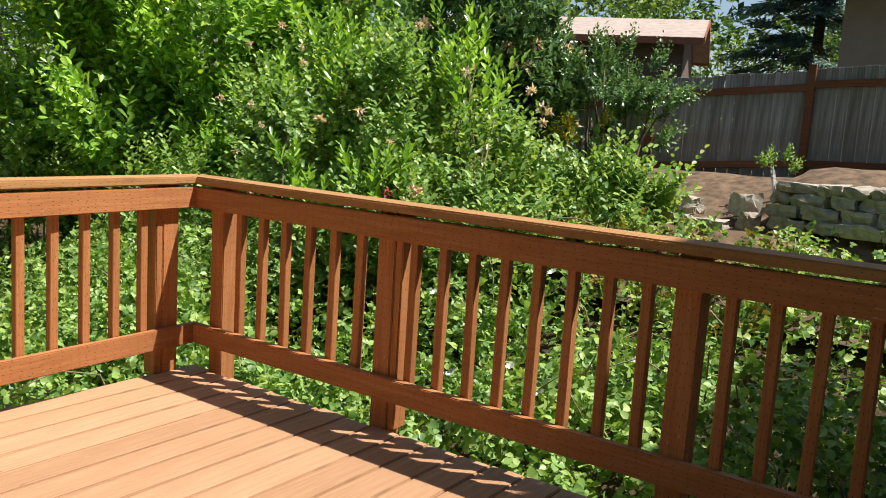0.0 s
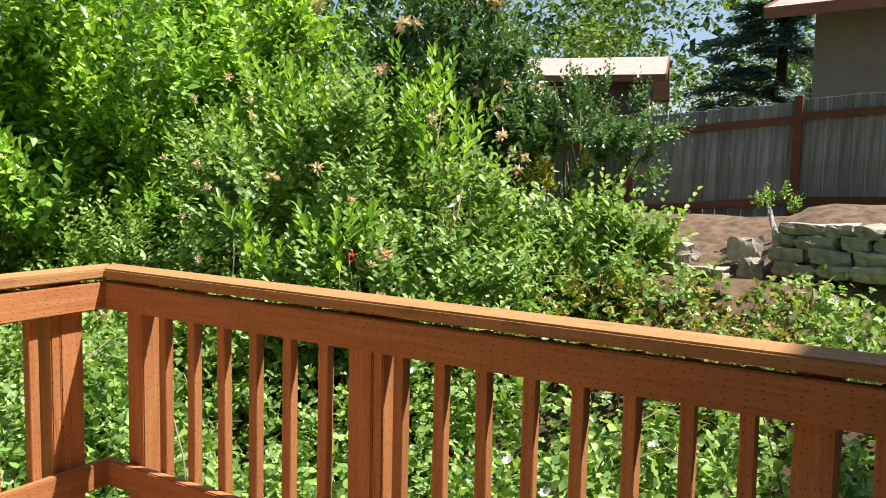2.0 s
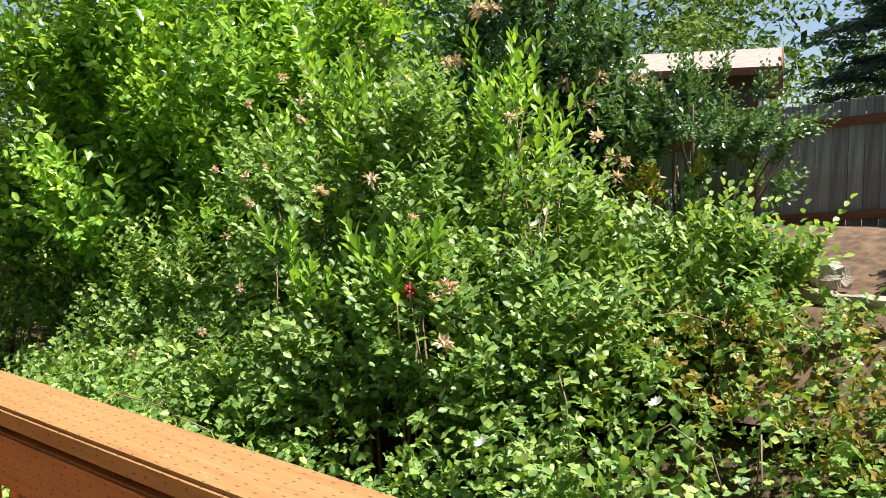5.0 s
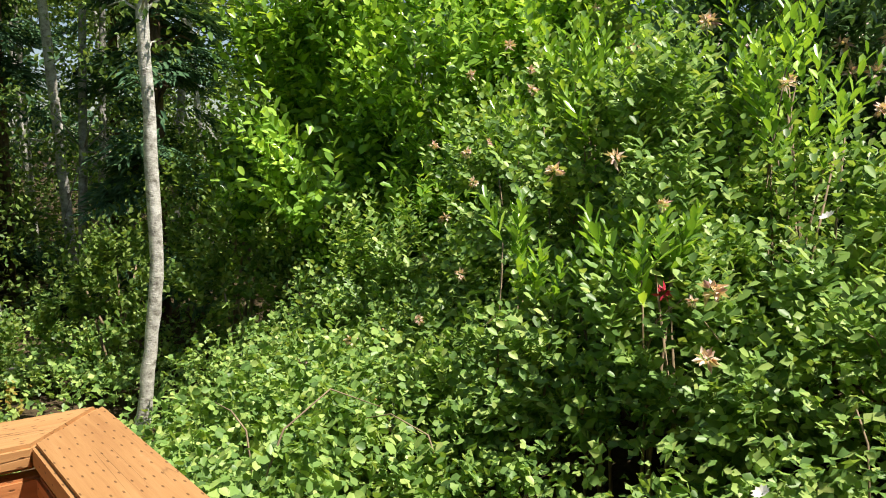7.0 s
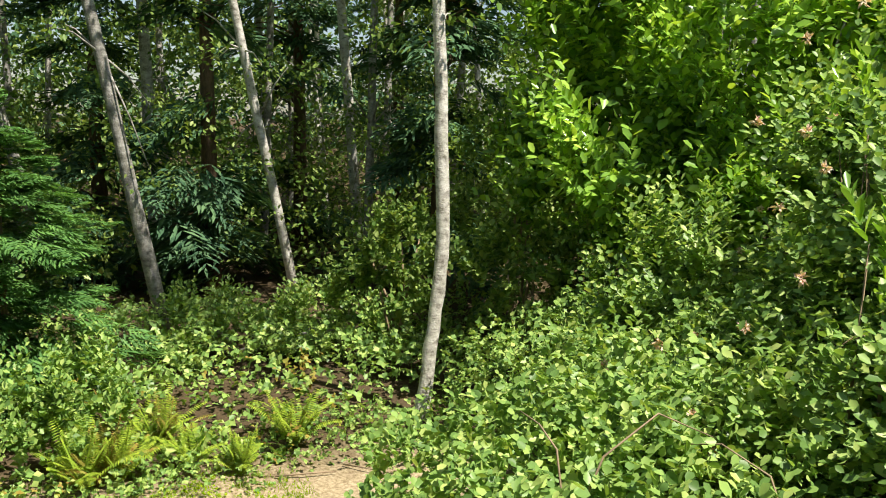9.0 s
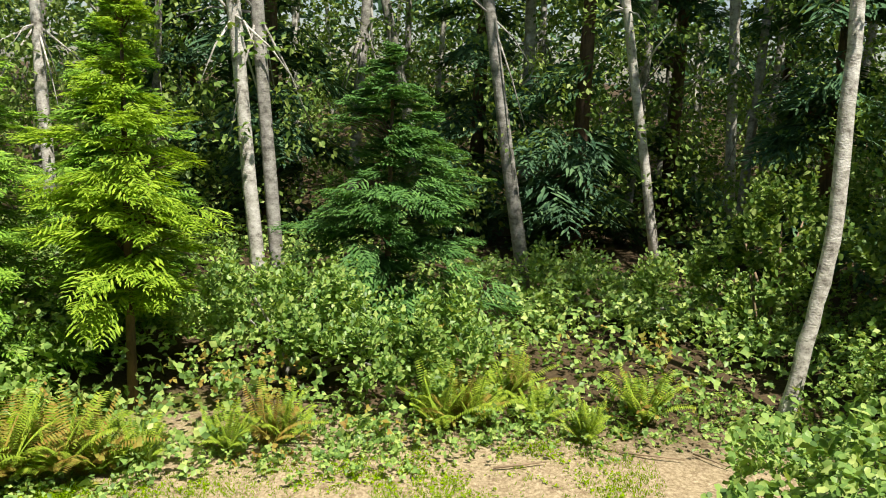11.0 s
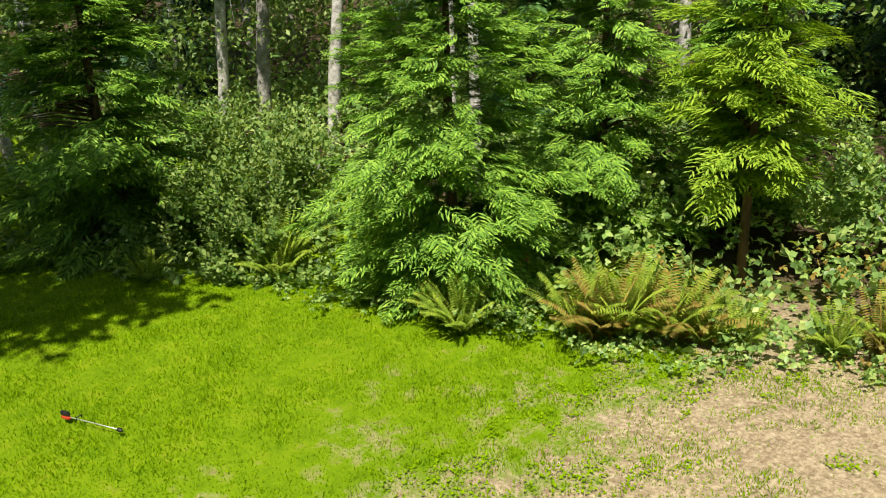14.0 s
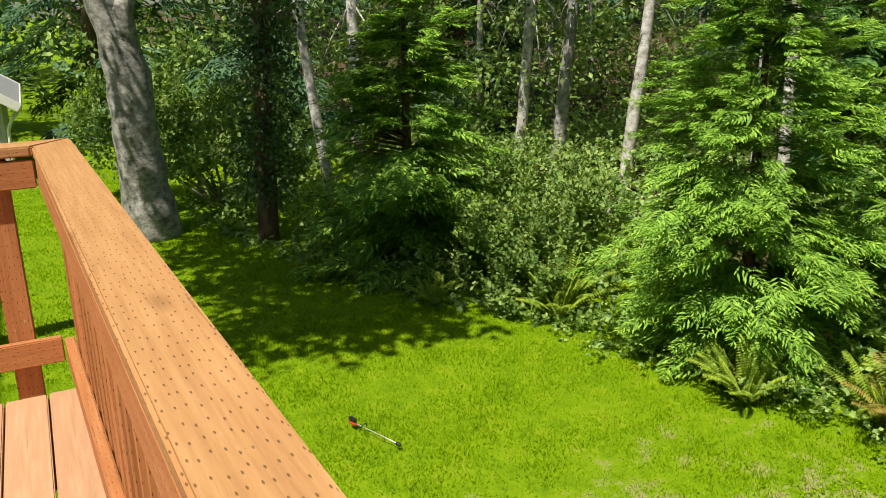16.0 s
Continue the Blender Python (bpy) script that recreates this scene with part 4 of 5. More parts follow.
# courses of the low wall, which runs from its corner to the east
cz = 0.40
for course, (hh, start, off) in enumerate(((0.12, 1.2, 0.0), (0.13, 1.13, 0.06), (0.12, 1.18, 0.1), (0.1, 1.2, 0.12))):
    x = start
    while x < 4.2:
        lw = random.uniform(0.18, 0.42)
        fx = x + lw / 2
        fy = 6.22 - 0.30 * (fx - 1.06) + off
        stone(fx, fy, cz + hh / 2 + 0.03 * (fx - 1.0), lw * 0.98, 0.26, hh * 1.04, turn=-0.29)
        x += lw
    cz += hh
for x, y, z, sx, sy, sz in ((0.31, 6.2, 0.55, 0.26, 0.2, 0.17), (0.86, 6.3, 0.60, 0.24, 0.2, 0.22), (0.22, 6.02, 0.42, 0.42, 0.18, 0.11), (0.62, 5.98, 0.40, 0.36, 0.2, 0.11), (0.98, 6.1, 0.44, 0.2, 0.2, 0.18)):
    stone(x, y, z, sx, sy, sz, 0.35, "loose rough stone lying on bare soil")
bl = tagged(new("concrete_block"), "pale grey concrete block half sunk in soil", "concrete block")
bl.matrix_basis = Matrix.Translation((-0.22, 6.2, 0.52)) @ Matrix.Rotation(-0.4, 4, "Z")
block("body", (-0.19, -0.1, -0.09), (0.19, 0.1, 0.09), STONE, bl, 0.008)
fx, fy = np.meshgrid(np.linspace(-2.5, 5.5, 33), np.linspace(4.9, 9.7, 17))
soil_z = -0.35 + 0.71 * smooth((fy - 4.9) / 1.0) + 0.50 * smooth((fy - 5.9) / 1.8) + 0.04 * (fx > 9) + 0.3 * smooth((fx - 0.9) / 0.5) * smooth((fy - 6.3 + 0.3 * (fx - 1.06)) / 0.25) * (1 - smooth((fy - 6.9) / 1.5)) + 0.02 * fbm(fx, fy, 3.0)
sv = np.stack([fx.ravel(), fy.ravel(), soil_z.ravel()], 1)
sf = [(j * 33 + i, j * 33 + i + 1, (j + 1) * 33 + i + 1, (j + 1) * 33 + i) for j in range(16) for i in range(32)]
SOIL = plain("dry_reddish_soil", (0.135, 0.085, 0.05), 0.95, var=0.6, scale=9)
tagged(new("ground", mesh_from("soil_bed", sv, sf, SOIL, True)), "bare reddish garden soil along the fence", "soil bed", kind="structure")
shrub("small_plant", "small leafy plant growing beside the stones", "plant", [((1.05, 6.75, 0.95), (0.2, 0.18, 0.22), 60)], BRAMBLE, 0.05, 0.5, 7, 0.12, 0.6, fill=0.0)
shrub("orange_flower_bush", "bush with yellow-green leaves and orange flowers", "shrub", [((-1.15, 6.5, 1.2), (0.24, 0.2, 0.2), 60)], ORANGE, 0.06, 0.5, 7, 0.2, 0.5, fill=0.0)


def gable_house(name, label, x, y, z, turn, ln, dp, wall_h, roof_h, over, wall_mat, roof_mat, trim_mat, windows=()):
    """A house with a gable roof; ridge along local x."""
    root = tagged(new(name), label, "house")
    root.matrix_basis = Matrix.Translation((x, y, z)) @ Matrix.Rotation(radians(turn), 4, "Z")
    v = [(-ln / 2, -dp / 2, -1.5), (ln / 2, -dp / 2, -1.5), (ln / 2, dp / 2, -1.5), (-ln / 2, dp / 2, -1.5), (-ln / 2, -dp / 2, wall_h), (ln / 2, -dp / 2, wall_h), (ln / 2, dp / 2, wall_h), (-ln / 2, dp / 2, wall_h), (-ln / 2, 0, wall_h + roof_h), (ln / 2, 0, wall_h + roof_h)]
    f = [(0, 1, 5, 4), (1, 2, 6, 9, 5), (2, 3, 7, 6), (3, 0, 4, 8, 7), (4, 5, 9, 8), (6, 7, 8, 9), (3, 2, 1, 0)]
    add("wall", mesh_from("wall", v, f, wall_mat), root)
    sl = roof_h / (dp / 2)
    for sg in (-1, 1):
        w_ = dp / 2 + over
        bm = [(-ln / 2 - over, 0, wall_h + roof_h + 0.02), (ln / 2 + over, 0, wall_h + roof_h + 0.02), (ln / 2 + over, sg * w_, wall_h + roof_h - sl * w_ + 0.02), (-ln / 2 - over, sg * w_, wall_h + roof_h - sl * w_ + 0.02)]
        up = [(a, b, c + 0.1) for a, b, c in bm]
        q = bm + up
        fc = [(0, 1, 2, 3), (7, 6, 5, 4), (0, 4, 5, 1), (1, 5, 6, 2), (2, 6, 7, 3), (3, 7, 4, 0)]
        add("roof", mesh_from("roof", q, fc, roof_mat), root)
        for xe in (-ln / 2 - over - 0.03, ln / 2 + over + 0.005):
            me = box_mesh(0.025, math.hypot(w_, sl * w_), 0.18, trim_mat)
            add("fascia", me, root, Matrix.Translation((xe + 0.012, sg * w_ / 2, wall_h + roof_h - sl * w_ / 2 + 0.05)) @ Matrix.Rotation(-sg * math.atan(sl), 4, "X"))
        block("fascia", (-ln / 2 - over, sg * w_ + (0.002 if sg > 0 else -0.03), wall_h + roof_h - sl * w_ - 0.06), (ln / 2 + over, sg * w_ + (0.03 if sg > 0 else -0.002), wall_h + roof_h - sl * w_ + 0.12), trim_mat, root)
    for wx, wz, ww, wh in windows:
        win = block("window", (wx - ww / 2, -dp / 2 - 0.03, wz), (wx + ww / 2, -dp / 2 - 0.003, wz + wh), GLASS, root, 0.002)
        c = win.location
        for lo, hi in (((-ww / 2 - 0.05, -0.03, -wh / 2 - 0.05), (ww / 2 + 0.05, 0.01, -wh / 2)), ((-ww / 2 - 0.05, -0.03, wh / 2), (ww / 2 + 0.05, 0.01, wh / 2 + 0.05)), ((-ww / 2 - 0.05, -0.03, -wh / 2 + 0.001), (-ww / 2, 0.01, wh / 2 - 0.001)), ((ww / 2, -0.03, -wh / 2 + 0.001), (ww / 2 + 0.05, 0.01, wh / 2 - 0.001)), ((-0.02, -0.028, -wh / 2 + 0.001), (0.02, 0.0, wh / 2 - 0.001)), ((-ww / 2 + 0.001, -0.026, -0.02), (-0.021, 0.0, 0.02)), ((0.021, -0.026, -0.02), (ww / 2 - 0.001, 0.0, 0.02))):
            block("frame", lo, hi, WHITEPAINT, win, 0.002)
    return root


gable_house("house", "low brown house with a faded shingle roof behind the shrubs", -9.7, 21.4, 1.55, 17, 8.2, 5.6, 2.35, 0.75, 0.5, DARKWALL, ROOF, TRIMPAINT, ((1.75, 1.3, 0.8, 0.75), (-2.0, 1.0, 1.6, 1.0)))
gable_house("house", "taupe painted house with overhanging eaves beyond the fence", 5.0, 15.6, 1.0, -8, 8.6, 6.6, 3.1, 1.2, 0.6, WALLPAINT, ROOF, TRIMPAINT)

# ---- the wood west of the lawn ----
EDGE_Y = np.array([-19.80, -16.31, -13.31, -10.93, -8.87, -7.51, -5.00, -2.29, -0.75, 1.70, 3.00, 5.00])
EDGE_X = np.array([-1.03, -1.65, -2.50, -3.32, -4.21, -4.95, -5.71, -6.89, -7.65, -8.30, -7.90, -7.40])


def past_edge(x, y):
    """How far a place lies west of the lawn's edge."""
    return np.interp(y, EDGE_Y, EDGE_X) - x


def wood_floor(x, y):
    d = past_edge(x, y)
    return ground_z(x, y) + np.clip(0.12 + 0.36 * d, 0.05, 0.72 + 0.3 * smooth((-y - 1.0) / 3)) + 0.2 * fbm(x, y, 1.4, 1.0) + 0.12 * fbm(x, y, 4.0, 3.0)


def in_wood(x, y):
    return (past_edge(x, y) > 0.1 * fbm(x, y, 3.0)) & ~((y > 2.2) & (x > -8.0))


carpet("woodland_undergrowth", "brambles and leafy undergrowth along the wood's edge", "undergrowth", -14, -2.0, -17, 6.5, 50000, wood_floor, BRAMBLE, 0.085, in_wood, 0.28)
carpet("woodland_undergrowth", "low brambles creeping over the sandy ground", "undergrowth", -10, -4.5, -9.6, 3.4, 20000, lambda x, y: ground_z(x, y) + 0.2 + 0.14 * fbm(x, y, 2.4), BRAMBLE, 0.05, lambda x, y: (past_edge(x, y) > -0.25 + 0.4 * fbm(x, y, 1.7) - 0.35 * smooth((y + 2.5) / 2)) & (past_edge(x, y) < 1.1), 0.1)
carpet("dry_undergrowth", "browned fern fronds and dry leaves at the wood's edge", "undergrowth", -11, -6, -6.2, 1.8, 4500, lambda x, y: wood_floor(x, y) + 0.1, BROWSE, 0.06, lambda x, y: in_wood(x, y) & (past_edge(x, y) < 1.6) & (fbm(x, y, 1.3, 5.0) > 0.15), 0.2)


def spread_clumps(pts, n, r, zlo, zhi, share=1.0):
    """Leaf clumps about the upper part of a trunk."""
    out = []
    top, low = Vector(pts[-1]), Vector(pts[0])
    for k in range(n):
        z = random.uniform(zlo, zhi)
        f = max(0.0, min(1.0, (z - low.z) / (top.z - low.z)))
        p = low.lerp(top, f)
        a, d = random.uniform(0, 6.283), random.uniform(0.3, 1.0) * r
        out.append(((p.x + d * math.cos(a), p.y + d * math.sin(a), z), random.uniform(0.3, 0.6), share))
    return out


def alder(base, top, r, label, n_low=6, n_high=26, zlow=(0.3, 3.5), spread=1.5, leaf=0.11, bark_mat=None, mids=()):
    """A slender alder: pale trunk, a few low sprigs, a crown far above."""
    z0 = float(ground_z(base[0], base[1]))
    b = (base[0], base[1], z0 - 0.1)
    lean = ((top[0] - base[0]) / (top[2] - z0), (top[1] - base[1]) / (top[2] - z0))
    tip = (base[0] + lean[0] * 12, base[1] + lean[1] * 12, z0 + 12)
    pts = [b, *mids, top, tip]
    clumps = spread_clumps(pts, n_low, spread * 0.7, *zlow, 0.7) + spread_clumps([b, tip], n_high, spread * 1.5, 5.0, 10.5, 1.5)
    return broadleaf("alder_tree", label, pts, [r * 1.15, *[r] * len(mids), r * 0.85, 0.02], bark_mat or BIRCH, ALDERLEAF, clumps, leaf, 55, group="alder trees")


alder((-9.02, 2.83), (-8.98, 3.0, 2.93), 0.085, "pale mottled alder with a bend near its foot", 8, 80, (2.2, 4.5), 1.1, 0.1, BIRCH, ((-8.96, 2.97, -1.15), (-8.93, 3.08, 0.0)))
alder((-19.0, 4.6), (-18.64, 4.01, 4.48), 0.115, "straight grey alder in the shade of the wood")
alder((-15.65, 2.5), (-15.35, 1.26, 3.85), 0.085, "slim leaning alder above the brambles")
alder((-14.3, 0.0), (-13.91, -1.08, 3.52), 0.11, "leaning alder with lichen-grey bark", bark_mat=GREYBARK)
alder((-18.6, -2.1), (-18.36, -3.54, 4.09), 0.12, "leaning grey alder deep in the wood", bark_mat=GREYBARK)
alder((-10.92, -3.70), (-10.58, -4.08, 3.09), 0.095, "pale alder trunk, one of a close pair", 8)
alder((-11.14, -3.51), (-10.89, -3.84, 3.16), 0.095, "greyer alder trunk, one of a close pair", 6, bark_mat=GREYBARK)
alder((-19.23, -0.05), (-19.23, -0.19, 5.1), 0.13, "distant pale alder trunk")
alder((-8.12, -14.78), (-8.10, -14.21, 1.6), 0.1, "pale alder behind low brush", 10, zlow=(0.0, 3.0))
alder((-8.53, -14.10), (-8.85, -13.79, 2.4), 0.115, "grey alder behind low brush", 10, zlow=(0.0, 3.0), bark_mat=GREYBARK)
alder((-8.62, -12.15), (-8.99, -11.83, 2.2), 0.1, "pale alder leaning over the cedar", 6, zlow=(0.5, 3.0))
alder((-8.23, -8.31), (-8.21, -8.32, 1.72), 0.075, "slim white alder trunk behind the cedar", 4, zlow=(1.5, 4.0))
alder((-8.26, -8.82), (-8.30, -8.82, 1.75), 0.07, "slim alder trunk behind the cedar", 4, zlow=(1.5, 4.0))
alder((-4.46, -15.17), (-3.94, -15.32, 2.3), 0.09, "curving alder beside the ivy-clad trunk", 10, zlow=(-0.5, 3.0))
alder((-5.41, -16.35), (-5.45, -16.36, 2.3), 0.12, "grey alder at the back of the lawn", 8, zlow=(-0.5, 3.0))
alder((-11.40, -5.94), (-11.30, -6.11, 3.0), 0.09, "pale alder deeper in the wood", 6)
alder((-13.20, -7.98), (-13.19, -8.13, 3.0), 0.1, "pale alder deeper in the wood", 6)

# far trunks: three kinds of which copies stand about
far = [alder((-22.0 - k, -6.0 - 2 * k), (-22.0 - k + 0.3 * (k - 1), -6.3 - 2 * k, 4.0), 0.075 + 0.02 * k, "thin pale alder trunk far back in the wood", 8, 20, (-0.5, 5.0), 1.8, 0.14, (BIRCH, GREYBARK, GREYBARK)[k]) for k in range(3)]
for k in range(48):
    a = radians(random.uniform(-38, 68))
    d = random.uniform(17, 34)
    x, y = -d * math.cos(a), -d * math.sin(a) + 1.0
    if past_edge(np.array(x), np.array(y)) < 5.0:
        continue
    copy_thing(far[k % 3], Matrix.Translation((x, y, float(ground_z(x, y)) - 0.1)) @ Matrix.Rotation(random.uniform(0, 6.28), 4, "Z"))

# big forked tree at the south end of the lawn, and the ivy-clad trunk beside it
bz = float(ground_z(-1.4, -15.0))
big_clumps = [((-1.0 + random.uniform(-3.5, 3.5), -15 + random.uniform(-3.5, 3.5), random.uniform(4.5, 9)), random.uniform(0.7, 1.2), 2.2) for k in range(44)]
broadleaf("forked_tree", "large forked tree with mottled grey bark on the lawn", [(-1.32, -14.96, bz - 0.15), (-1.21, -14.94, -1.2), (-1.18, -14.94, 0.3), (-0.77, -14.97, 2.1), (-0.34, -14.99, 6.0)], [0.46, 0.37, 0.33, 0.22, 0.1], GREYBARK, ALDERLEAF, big_clumps, 0.13, 55, limbs=[((-1.20, -14.94, 0.0), (-1.52, -14.88, 2.1), 0.27), ((-1.52, -14.88, 2.05), (-1.82, -14.83, 6.0), 0.2)], sides=14)
iz = float(ground_z(-3.2, -13.6))
ivy_tree = broadleaf("ivy_clad_tree", "dark trunk thickly clad in ivy at the lawn's edge", [(-2.86, -13.70, iz - 0.1), (-2.94, -13.68, 0.0), (-3.07, -13.66, 2.0), (-3.16, -13.63, 7.0)], [0.17, 0.15, 0.13, 0.06], BROWNBARK, IVY, [((-2.88 - 0.018 * z, -13.65, -1.4 + 0.33 * z), 0.52 + 0.14 * math.sin(z * 1.7), 8.0) for z in range(18)], 0.09, 55)

conifer("cedar_tree", "dense bright green young cedar sweeping to the grass", -6.12, -6.74, 4.48, 1.55, CEDAR, 4600, 0.055, 0.3, 0.12, 0.08, 0.5)
conifer("cedar_tree", "second cedar crowding behind the first", -8.50, -6.43, 4.64, 1.55, CEDAR, 2400, 0.068, 0.34, 0.2, 0.08, 0.55)
conifer("cedar_tree", "shaded cedar with layered drooping fronds by the lawn", -4.34, -11.35, 4.43, 1.75, CEDAR, 2800, 0.08, 0.42, 0.1, 0.1, 0.6)
conifer("hemlock_tree", "slender yellow-green hemlock with a bare lower trunk", -8.08, -4.31, 4.57, 1.15, HEMLOCK, 900, 0.06, 0.4, 1.1, 0.06, 0.55, 0.3, 0.08)
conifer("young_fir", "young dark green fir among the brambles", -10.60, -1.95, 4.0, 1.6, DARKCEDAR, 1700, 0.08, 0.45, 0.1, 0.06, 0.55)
conifer("cedar_tree", "leafy cedar behind the ferns", -9.78, -5.17, 4.44, 1.32, CEDAR, 1300, 0.09, 0.5, 0.3, 0.08, 0.6)
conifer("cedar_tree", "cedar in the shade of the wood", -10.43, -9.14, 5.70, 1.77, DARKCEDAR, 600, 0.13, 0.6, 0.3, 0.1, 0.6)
for x, y, h, r in ((-17.5, 1.0, 13, 2.8), (-16.0, 5.5, 12, 2.8), (-21, 3.5, 15, 3.4), (-19.5, -1.2, 13, 3.0), (-22, -9, 15, 3.4), (-15, -14.5, 13, 2.8), (-24, 7, 15, 3.8), (-10, -21.5, 14, 3.2), (-5.5, -22.5, 13, 3.2), (-1.5, -27, 15, 4), (3.5, -29, 14, 4), (-17.5, -5.5, 12, 2.4)):
    conifer("fir_tree", "tall dark fir standing in the shaded wood", x, y, h, r, FIR, 450, 0.2, 1.1, 0.4, 0.2, 0.7, 0.3, 0.3, "dark firs", 0.36)
conifer("fir_tree", "dark blue-green fir behind the fence", -1.4, 18.9, 9.5, 2.6, BLUEFIR, 1700, 0.14, 0.75, 0.3, 0.2, 0.75, 0.3, 0.1, "dark firs", 0.45)


def woods(name, label, n, a0, a1, d0, d1, z0, z1, leaf, r, per, mat, skip=0.0):
    """Leaves of far woods, in clumps: angles from west towards south, distance, height."""
    a = np.radians(RNG.uniform(a0, a1, n))
    d = RNG.uniform(d0, d1, n)
    x, y = -d * np.cos(a), -d * np.sin(a)
    ok = (past_edge(x, y) > skip) | (y > 6) | ((y < -21.5) & (x < 0.2 + 0.25 * (y + 21.5))) | (y < -30)
    x, y, d = x[ok], y[ok], d[ok]
    z = ground_z(x, y) + RNG.uniform(z0, z1, len(x))
    c = np.repeat(np.stack([x, y, z], 1), per, 0)
    v = random_dirs(len(c)) * RNG.random((len(c), 1)) ** 0.5 * np.array([r, r, r * 0.6])
    L = leaf * RNG.uniform(0.6, 1.3, len(c))
    me = leaf_mesh(name, c + v, unit(v + RNG.normal(0, 0.5, v.shape)), random_dirs(len(c), 1.2), L, L * 0.62, mat, 0.3, 0.1)
    return tagged(new(name, me), label, "woods", kind="stuff")


woods("wood_foliage", "leafy alder saplings filling the wood", 1100, -40, 108, 20, 28, 0.6, 9, 0.16, 0.8, 44, ALDERLEAF, 5.0)
woods("wood_foliage", "deep shaded foliage far back in the wood", 1500, -75, 100, 26, 40, 0.0, 13, 0.25, 1.5, 46, ALDERLEAF, 8.0)
woods("wood_foliage", "bright leafy saplings between the pale trunks", 520, -32, 100, 15, 20, 0.8, 6.5, 0.11, 0.55, 46, ALDERLEAF, 4.0)
woods("wood_foliage", "low leafy growth on the wood's floor", 900, -60, 108, 17, 30, -0.2, 3.0, 0.16, 0.9, 44, BRAMBLE, 5.5)
woods("wood_canopy", "canopy of the wood above the trunks", 560, -35, 105, 12, 30, 8.0, 13.0, 0.4, 1.6, 30, ALDERLEAF, 2.5)
woods("far_trees", "distant dark trees closing the view", 1500, -112, 115, 42, 60, 0.0, 22, 0.8, 2.6, 34, FIR, 12.0)
woods("far_trees", "sunlit trees behind the neighbouring house", 760, -125, -68, 30, 40, 0.0, 14, 0.24, 1.4, 55, ALDERLEAF, -99.0)

# understorey shrubs along the edge
shrub("leafy_shrub", "leafy shrub between the two cedars", "shrub", [((-5.85, -10.06, -1.75), (1.3, 1.2, 0.95), 700), ((-5.23, -9.21, -1.85), (0.9, 0.8, 0.8), 420)], ALDERLEAF, 0.085, 0.6, 8, 0.32, 0.6, fill=0.5)
shrub("leafy_shrub", "sunlit yellow-green bush at the lawn's far end", "shrub", [((-2.73, -16.47, -1.3), (1.8, 1.2, 1.2), 700), ((-1.39, -17.46, -1.2), (1.6, 1.1, 1.2), 500)], ALDERLEAF, 0.11, 0.6, 8, 0.36, 0.6, fill=0.4)
shrub("leafy_shrub", "maple sapling leaning out beside the pale alder", "shrub", [((-11.6, 3.3, -0.9), (0.9, 0.8, 0.9), 260)], ALDERLEAF, 0.11, 0.75, 8, 0.4, 0.5, TWIG, fill=0.3)
shrub("leafy_shrub", "leafy maple sapling against the laurel bush", "shrub", [((-9.1, 4.3, -0.7), (0.8, 0.7, 0.9), 240)], ALDERLEAF, 0.11, 0.75, 8, 0.4, 0.5, TWIG, fill=0.3)
shrub("leafy_shrub", "leafy brush under the leaning alders", "shrub", [((-12.8, 0.9, -2.0), (1.5, 1.3, 0.55), 360), ((-12.2, 3.0, -1.9), (1.4, 1.2, 0.65), 320)], BRAMBLE, 0.1, 0.7, 8, 0.36, 0.5, fill=0.4)
shrub("leafy_shrub", "brambles at the foot of the alder pair", "shrub", [((-9.41, -3.05, -1.6), (1.3, 1.1, 0.8), 500), ((-8.89, -1.42, -1.8), (1.1, 1.0, 0.6), 360)], BRAMBLE, 0.09, 0.7, 8, 0.3, 0.5, fill=0.4)
shrub("leafy_shrub", "broadleaf shrubs in the shade beside the laurel", "shrub", [((-12.2, 5.6, -0.2), (1.6, 1.4, 1.9), 500)], ALDERLEAF, 0.11, 0.65, 8, 0.4, 0.6, TWIG, fill=0.4)
shrub("leafy_shrub", "tall broadleaf shrub deeper in the shade", "shrub", [((-13.8, 7.6, 0.6), (2.0, 1.8, 2.8), 520)], ALDERLEAF, 0.11, 0.65, 8, 0.4, 0.6, TWIG, fill=0.4)

for x, y, s in ((-6.21, -4.59, 1.0), (-6.02, -4.96, 0.85), (-6.41, -4.23, 0.95), (-6.75, -3.65, 0.65), (-7.13, -2.93, 0.6), (-7.41, -2.48, 0.7), (-8.03, -0.99, 0.85), (-8.16, -0.67, 0.75), (-8.93, -0.29, 0.8), (-8.54, 1.18, 0.8), (-7.94, 0.52, 0.55), (-5.24, -5.79, 0.7), (-5.34, -6.11, 0.6), (-4.92, -8.41, 0.85), (-5.16, -8.67, 0.9), (-3.88, -9.62, 0.5), (-8.35, 0.04, 0.6), (-6.56, -3.92, 0.6)):
    fern(x, y, s)
for x, y, s in ((-5.99, -4.78, 0.85), (-6.31, -4.42, 0.8), (-9.02, -0.16, 0.65), (-6.12, -4.66, 1.05), (-6.5, -4.05, 0.9), (-8.1, -0.8, 0.8), (-7.3, -2.6, 0.7)):
    fern(x, y, s, BROWSE, 14, "browned sword fern among green fronds")


